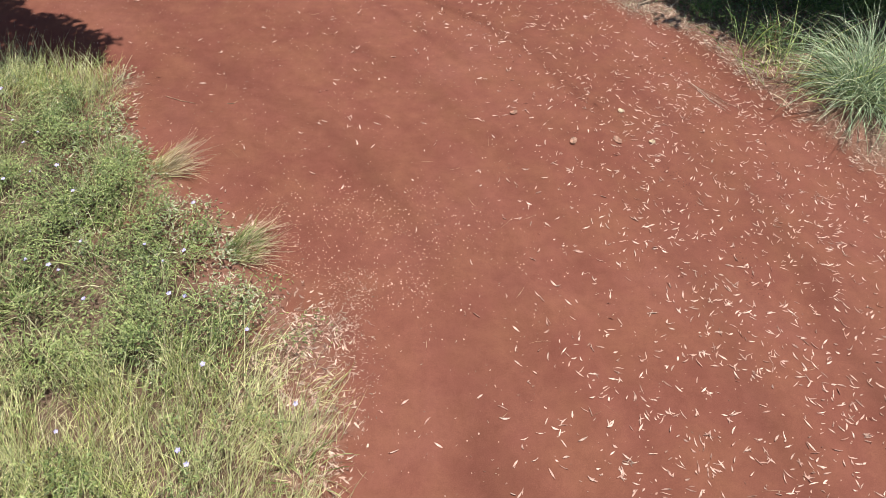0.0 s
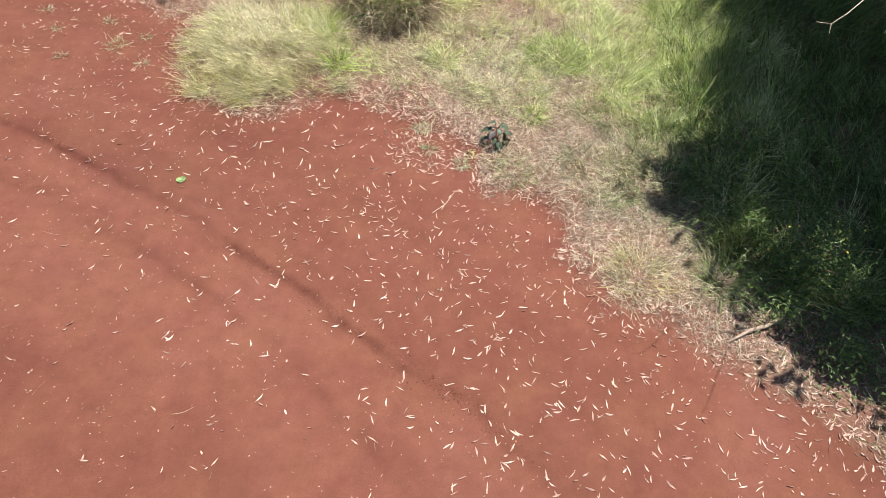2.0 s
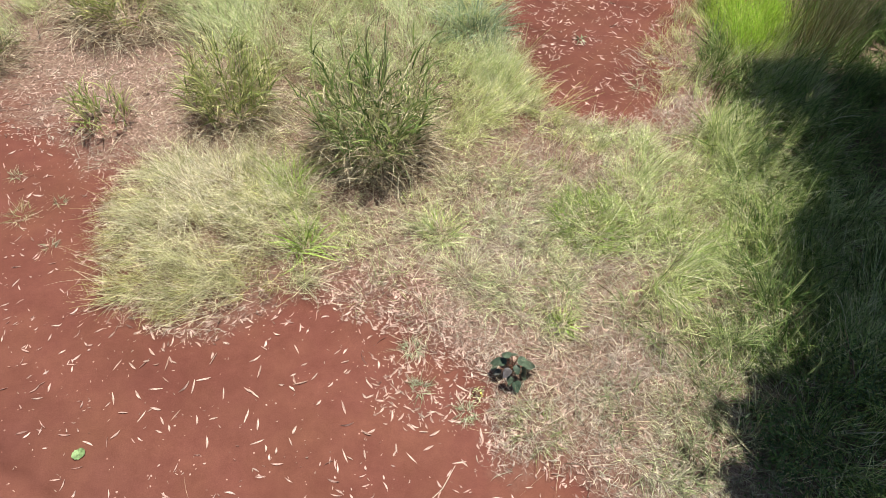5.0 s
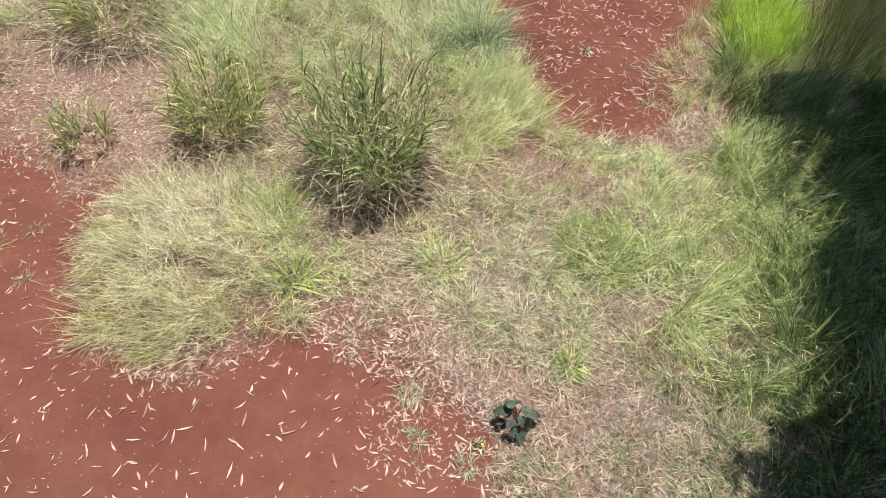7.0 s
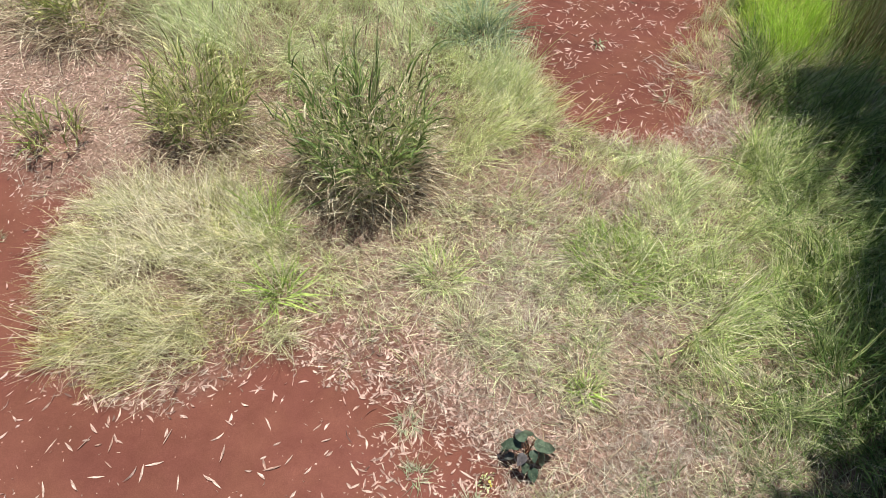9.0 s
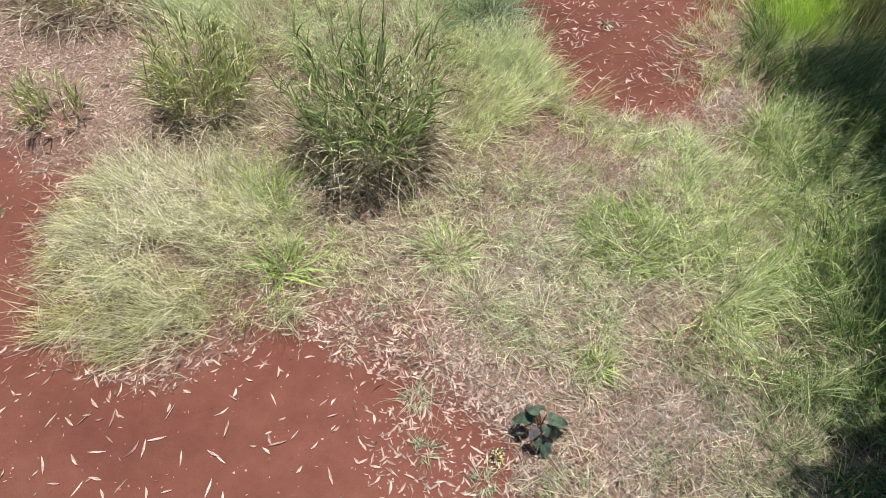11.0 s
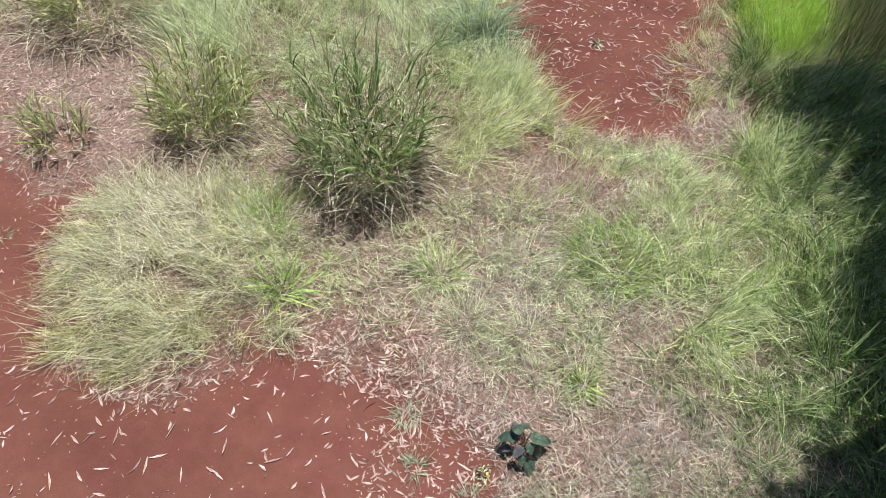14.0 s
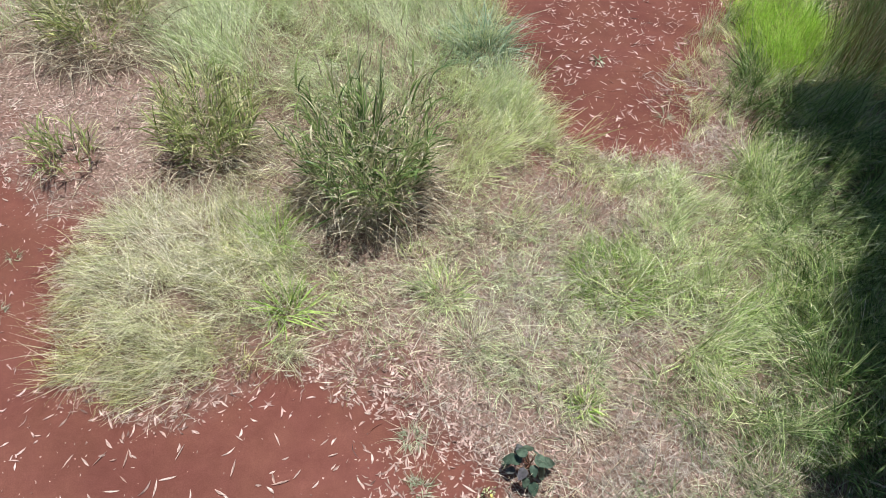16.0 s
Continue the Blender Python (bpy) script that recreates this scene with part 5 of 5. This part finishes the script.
# ---- dead wood and twigs ----
def branch(name, points, radii, label, material=M_DEADWOOD, forks=()):
    ob = tagged(new(name), label, "branch")
    part("stick", mesh_from("stick", *tube(points, radii, 8)), material, ob)
    for pts, rad in forks:
        part("fork", mesh_from("fork", *tube(pts, rad, 6)), material, ob)
    return ob


gz = lambda a, b: float(ground_z(a, b))
branch("fallen_log", [(2.66, 0.47, gz(2.66, 0.47) + 0.03), (2.85, 0.58, gz(2.85, 0.58) + 0.04), (3.0, 0.64, gz(3.0, 0.64) + 0.045), (3.14, 0.72, gz(3.14, 0.72) + 0.05)], [0.008, 0.016, 0.019, 0.016], "weathered dead branch lying in the leaf litter", M_OLDWOOD)
branch("fallen_log", [(4.05, -0.75, gz(4.05, -0.75) + 0.03), (4.2, -0.66, gz(4.2, -0.66) + 0.03), (4.32, -0.56, gz(4.32, -0.56) + 0.03)], [0.014, 0.017, 0.014], "short pale dead stick at the road's edge", M_OLDWOOD)
branch("dead_twig", [(2.57, 0.20, 2.47), (2.63, 0.28, 2.5), (2.71, 0.44, 2.51), (2.80, 0.63, 2.53), (3.2, 1.35, 2.8), (4.3, 2.9, 3.7), (6.45, 5.3, 4.2)], [0.0015, 0.002, 0.0026, 0.003, 0.005, 0.012, 0.02],
       "bleached bare dead twig hanging from the tree", M_DEADWOOD, [([(3.0, 1.0, 2.66), (2.86, 0.98, 2.6), (2.8, 0.92, 2.52)], [0.005, 0.004, 0.002])])
branch("dead_twig", [(2.11, 0.76, 2.82), (2.2, 0.77, 2.81), (2.32, 0.88, 2.82), (2.48, 1.05, 2.84), (3.0, 1.7, 3.05), (4.2, 3.1, 3.8), (6.45, 5.3, 4.3)], [0.0014, 0.0018, 0.0023, 0.0028, 0.005, 0.012, 0.02],
       "bleached bare dead twig hanging from the tree", M_DEADWOOD, [([(2.2, 0.77, 2.81), (2.2, 0.74, 2.77)], [0.003, 0.0015]), ([(3.0, 1.7, 3.05), (2.93, 1.35, 2.72), (2.86, 1.28, 2.5)], [0.006, 0.004, 0.002])])
for k in range(9):
    o = rng.uniform(-0.05, 0.05, 2)
    l0 = rng.uniform(0, 0.25)
    a, b = (3.12 + l0 * 0.7 + o[0], -1.18 - l0 * 0.8 + o[1]), (3.62 - rng.uniform(0, 0.15) + o[0], -1.74 + rng.uniform(0, 0.15) + o[1] * 2)
    m = ((a[0] + b[0]) / 2 + rng.uniform(-0.03, 0.03), (a[1] + b[1]) / 2 + rng.uniform(-0.03, 0.03))
    r = rng.uniform(0.0015, 0.003)
    branch("fallen_twig", [(*p, gz(*p) + r) for p in (a, m, b)], [r, r, r * 0.6], "thin dry fallen twig on the red road", M_DEADWOOD if k % 3 == 0 else M_TWIG)
for (a, b) in (((-2.95, -2.55), (-2.6, -2.62)), ((-2.25, -2.57), (-2.15, -2.5)), ((0.02, 1.72), (0.22, 2.03)), ((1.05, 7.15), (1.2, 7.28)), ((-0.28, 3.6), (-0.1, 4.25))):
    m = ((a[0] + b[0]) / 2 + 0.02, (a[1] + b[1]) / 2 - 0.02)
    branch("fallen_twig", [(*p, gz(*p) + 0.006) for p in (a, m, b)], [0.003, 0.0035, 0.002], "thin dry fallen twig on red earth", M_DEADWOOD if a[0] > -1 else M_TWIG)

# ---- fallen leaves ----
def leaf_batch(x, y, length, width, dz=0.004, lift=(0.0, 0.012), steps=6, tumble=0.35):
    n = len(x)
    return sickles(spots(x, y, dz), rng.uniform(0, 6.28, n), rng.uniform(*length, n), rng.uniform(*width, n), rng.normal(0, 0.22, n), rng.uniform(*lift, n), rng.normal(0, tumble, n), steps)


def road_density(x, y):
    """Leaves gather on the eastern side of the road and thin out to the west."""
    e = seg_dist(x, y, EAST_EDGE)
    south = smooth(0.6, -1.6, y)
    d = 0.03 + 0.62 * south * smooth(-0.4, 2.2, x - 0.55) + (1 - 0.6 * south) * (0.26 * smooth(2.8, 0.6, e) + 0.10 * smooth(4.6, 2.5, e))
    d = d * (0.35 + 1.3 * vnoise(x, y, 1.3, 80)) * (0.6 + 0.8 * vnoise(x, y, 4, 81))
    return np.where(verge(x, y) < 0.05, np.clip(d, 0, 1), 0)


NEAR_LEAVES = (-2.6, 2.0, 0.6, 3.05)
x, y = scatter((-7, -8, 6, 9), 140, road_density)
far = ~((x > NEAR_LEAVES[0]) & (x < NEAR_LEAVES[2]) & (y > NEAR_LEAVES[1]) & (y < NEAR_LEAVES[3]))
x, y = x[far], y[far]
pair = rng.random(len(x)) < 0.22
x, y = np.concatenate([x, x[pair] + rng.normal(0, 0.028, pair.sum())]), np.concatenate([y, y[pair] + rng.normal(0, 0.028, pair.sum())])
xp, yp = scatter((0.2, 5.8, 4.2, 10.5), 120, lambda a, b: smooth(0.0, 0.2, depth_in(a, b, TRACK_PATCH)) * (0.4 + 0.8 * vnoise(a, b, 2, 82)))
xb, yb = scatter((0.2, 5.8, 4.2, 10.5), 160, lambda a, b: smooth(-0.1, 0.1, depth_in(a, b, TRACK_PATCH)) * vnoise(a, b, 3, 86))
xw, yw = scatter((-1.6, -7.2, 0.2, -4.6), 2800, lambda a, b: zone(-0.55, -5.75, 0.55, 0.95)(a, b) * (0.2 + 0.8 * vnoise(a, b, 4, 88)))
xl, yl = scatter((-5.6, 3.6, -3.0, 5.8), 170, lambda a, b: smooth(1.0, 0.1, seg_dist(a, b, EAST_EDGE)) * vnoise(a, b, 3, 89))
xr, yr = scatter((1.0, 5.6, 3.6, 9.5), 140, lambda a, b: zone(2.45, 6.9, 0.55, 1.3)(a, b) * (0.2 + 0.8 * vnoise(a, b, 3, 87)))
xs, ys = scatter((-6, -7.5, 5, 5.5), 60, lambda a, b: (verge(a, b) < 0) * (0.25 + 0.5 * vnoise(a, b, 1.1, 83)))
thing("fallen_leaves", mesh_from("fallen_leaves", *join([leaf_batch(x, y, (0.022, 0.095), (0.007, 0.016)), leaf_batch(xp, yp, (0.035, 0.12), (0.009, 0.018))])),
      M_LITTER, "pale curled gum leaves scattered over red earth", "leaf litter", "stuff")

thing("leaf_crumbs", mesh_from("leaf_crumbs", *leaf_batch(np.concatenate([xs, xb, xr, xw, xl]), np.concatenate([ys, yb, yr, yw, yl]), (0.008, 0.035), (0.003, 0.007))), M_MAT, "crumbled bits of dry leaf on red earth", "leaf litter", "stuff")

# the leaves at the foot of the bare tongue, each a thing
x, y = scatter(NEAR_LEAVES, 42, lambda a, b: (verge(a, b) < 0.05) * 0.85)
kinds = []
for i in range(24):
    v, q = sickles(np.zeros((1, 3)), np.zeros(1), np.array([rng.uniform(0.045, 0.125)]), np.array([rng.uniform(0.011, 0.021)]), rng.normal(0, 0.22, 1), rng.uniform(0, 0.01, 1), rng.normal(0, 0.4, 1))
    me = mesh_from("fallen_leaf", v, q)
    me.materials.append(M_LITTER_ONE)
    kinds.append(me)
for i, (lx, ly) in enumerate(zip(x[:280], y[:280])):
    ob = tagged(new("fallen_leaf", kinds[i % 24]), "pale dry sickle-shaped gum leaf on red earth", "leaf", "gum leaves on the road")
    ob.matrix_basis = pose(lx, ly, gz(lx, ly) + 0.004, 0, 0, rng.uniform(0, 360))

# matted litter along the edges of the road
edge_w = lambda a, b: smooth(-0.16, 0.06, verge(a, b)) * smooth(0.75, 0.15, verge(a, b)) * (0.3 + 0.9 * smooth(0.3, 0.6, vnoise(a, b, 2.4, 84)))
w_lit = zone(-0.68, -5.75, 0.5, 0.9, 0.5)
tongue = zone(0.0, 2.75, 0.6, 0.42)
inner = lambda a, b: np.clip(0.9 * hollow(a, b) + 0.55 * hollow2(a, b) + 0.85 * w_lit(a, b), 0, 1) * (verge(a, b) > -0.1) + 0.5 * tongue(a, b)
x, y = scatter((-6.5, -7.5, 6, 7.5), 780, lambda a, b: np.clip(np.maximum(edge_w(a, b) * np.where(a + b * 0.3 < -2.5, 0.35, 0.6), inner(a, b)), 0, 1))
x2, y2 = scatter((-0.8, 0.2, 3.4, 5.0), 640, lambda a, b: in_verge(a, b, 0.1) * (0.12 + 0.8 * smooth(0.62, 0.4, 0.6 * vnoise(a, b, 2.4, 66) + 0.4 * vnoise(a, b, 6.5, 68))) * (1 - lush(a, b)))
x3, y3 = scatter((-5.5, -0.5, 3.4, 6.5), 1100, lambda a, b: np.clip(np.maximum(0.5 * edge_w(a, b), inner(a, b)), 0, 1) * (b > -1))
thing("litter_flakes", mesh_from("litter_flakes", *leaf_batch(x3, y3, (0.008, 0.03), (0.004, 0.011), 0.003, (0, 0.004), 4, 0.15)), M_MAT, "small flakes of broken leaf between the litter", "leaf litter", "stuff")
thing("matted_leaf_litter", mesh_from("matted_leaf_litter", *join([leaf_batch(x, y, (0.02, 0.085), (0.007, 0.019), 0.005, (0, 0.010), 5, 0.24), leaf_batch(x2, y2, (0.02, 0.075), (0.006, 0.017), 0.005, (0, 0.010), 5, 0.24)])),
      M_MAT, "matted pinkish-brown dry leaf litter along the verge", "leaf litter", "stuff")

x, y = scatter((-6, -7, 6, 8), 14, lambda a, b: np.clip(edge_w(a, b) + 0.5 * inner(a, b) + 0.06, 0, 1))
n = len(x)
thing("fine_twigs", mesh_from("fine_twigs", *sickles(spots(x, y, 0.006), rng.uniform(0, 6.28, n), rng.uniform(0.05, 0.22, n), rng.uniform(0.002, 0.004, n), rng.normal(0, 0.25, n), rng.uniform(0, 0.02, n), rng.normal(0, 0.2, n))),
      M_TWIG, "fine dry twigs strewn over the litter", "twigs", "stuff")


def round_leaf(cx, cy, size, material, label, squash=0.9):
    steps = 9
    s = np.linspace(-0.5, 0.5, steps)
    w = size * squash * np.maximum(0.12, np.sqrt(np.clip(1 - (2 * s) ** 2, 0, 1))) * (1 + rng.normal(0, 0.07, steps))
    c = np.stack([s * size, np.zeros(steps), 0.012 * (2 * s) ** 2], -1)
    rows = np.stack([c + np.array([0, -1, 0.12])[None] * w[:, None] / 2, c, c + np.array([0, 1, 0.12])[None] * w[:, None] / 2], 1)
    ids = np.arange(steps * 3).reshape(steps, 3)
    q = np.concatenate([np.stack([ids[:-1, k], ids[1:, k], ids[1:, k + 1], ids[:-1, k + 1]], -1) for k in (0, 1)])
    ob = thing("broad_fallen_leaf", mesh_from("broad_fallen_leaf", rows.reshape(-1, 3), q), material, label, "leaf")
    ob.matrix_basis = pose(cx, cy, gz(cx, cy) + 0.006, 0, 0, rng.uniform(0, 360))


round_leaf(-2.52, 1.86, 0.095, M_ROUND_GREEN, "round fresh green leaf lying on red earth")
round_leaf(2.22, -1.92, 0.075, M_ROUND_PALE, "round pale beige leaf lying on red earth")
round_leaf(2.53, -2.42, 0.075, M_ROUND_PALE, "round pale beige leaf lying on red earth")
round_leaf(2.14, -2.45, 0.13, M_ROUND_TAN, "broad tan dry leaf lying on red earth", 0.6)
round_leaf(1.64, -2.54, 0.12, M_ROUND_TAN, "broad tan dry leaf lying on red earth", 0.6)
round_leaf(0.96, -2.16, 0.1, M_ROUND_TAN, "broad tan dry leaf lying on red earth", 0.6)

# ---- gravel on the road ----
def pebbles(x, y, size):
    n = len(x)
    cube = np.array([(-1, -1, -0.5), (1, -1, -0.5), (1, 1, -0.5), (-1, 1, -0.5), (-0.6, -0.6, 0.6), (0.6, -0.6, 0.6), (0.6, 0.6, 0.6), (-0.6, 0.6, 0.6)])
    v = cube[None] * (1 + rng.normal(0, 0.22, (n, 8, 3)))
    a = rng.uniform(0, 6.28, n)
    r = rng.uniform(*size, n) / 2
    rot = np.stack([v[..., 0] * np.cos(a)[:, None] - v[..., 1] * np.sin(a)[:, None], v[..., 0] * np.sin(a)[:, None] + v[..., 1] * np.cos(a)[:, None], v[..., 2] * 0.7], -1)
    v = rot * r[:, None, None] + spots(x, y, 0.001)[:, None]
    f = np.array([(0, 1, 5, 4), (1, 2, 6, 5), (2, 3, 7, 6), (3, 0, 4, 7), (4, 5, 6, 7)])
    return v.reshape(-1, 3), (np.arange(n)[:, None, None] * 8 + f[None]).reshape(-1, 4)


gravel = zone(-0.4, -4.4, 1.1, 0.8, 0.8)
x, y = scatter((-5.5, -7.5, 5, 4), 1100, lambda a, b: (verge(a, b) < 0) * np.clip(0.025 + 0.975 * gravel(a, b) * vnoise(a, b, 2.6, 85), 0, 1))
thing("gravel", mesh_from("gravel", *pebbles(x, y, (0.005, 0.015))), M_PEBBLE, "small pinkish stones on red earth", "gravel", "stuff")

# crumbled clods along the wheel rut
ci = rng.integers(1, len(RUT_MAIN) - 1, 2600)
cf = rng.random(2600)
ra, rb = np.array(RUT_MAIN)[ci - 1], np.array(RUT_MAIN)[ci]
cp = ra + (rb - ra) * cf[:, None] + rng.normal(0, 0.05, (2600, 2))
keep = rng.random(2600) < smooth(0.3, 0.6, vnoise(cp[:, 0], cp[:, 1], 1.6, 12))
M_CLOD = leaf_material("red_clod", [(0, (0.09, 0.028, 0.018)), (0.6, (0.13, 0.045, 0.032)), (1, (0.17, 0.066, 0.048))], 0.0, 0.95)
thing("soil_clods", mesh_from("soil_clods", *pebbles(cp[keep, 0], cp[keep, 1], (0.004, 0.013))), M_CLOD, "crumbled dark red clods along a wheel rut", "soil", "stuff")
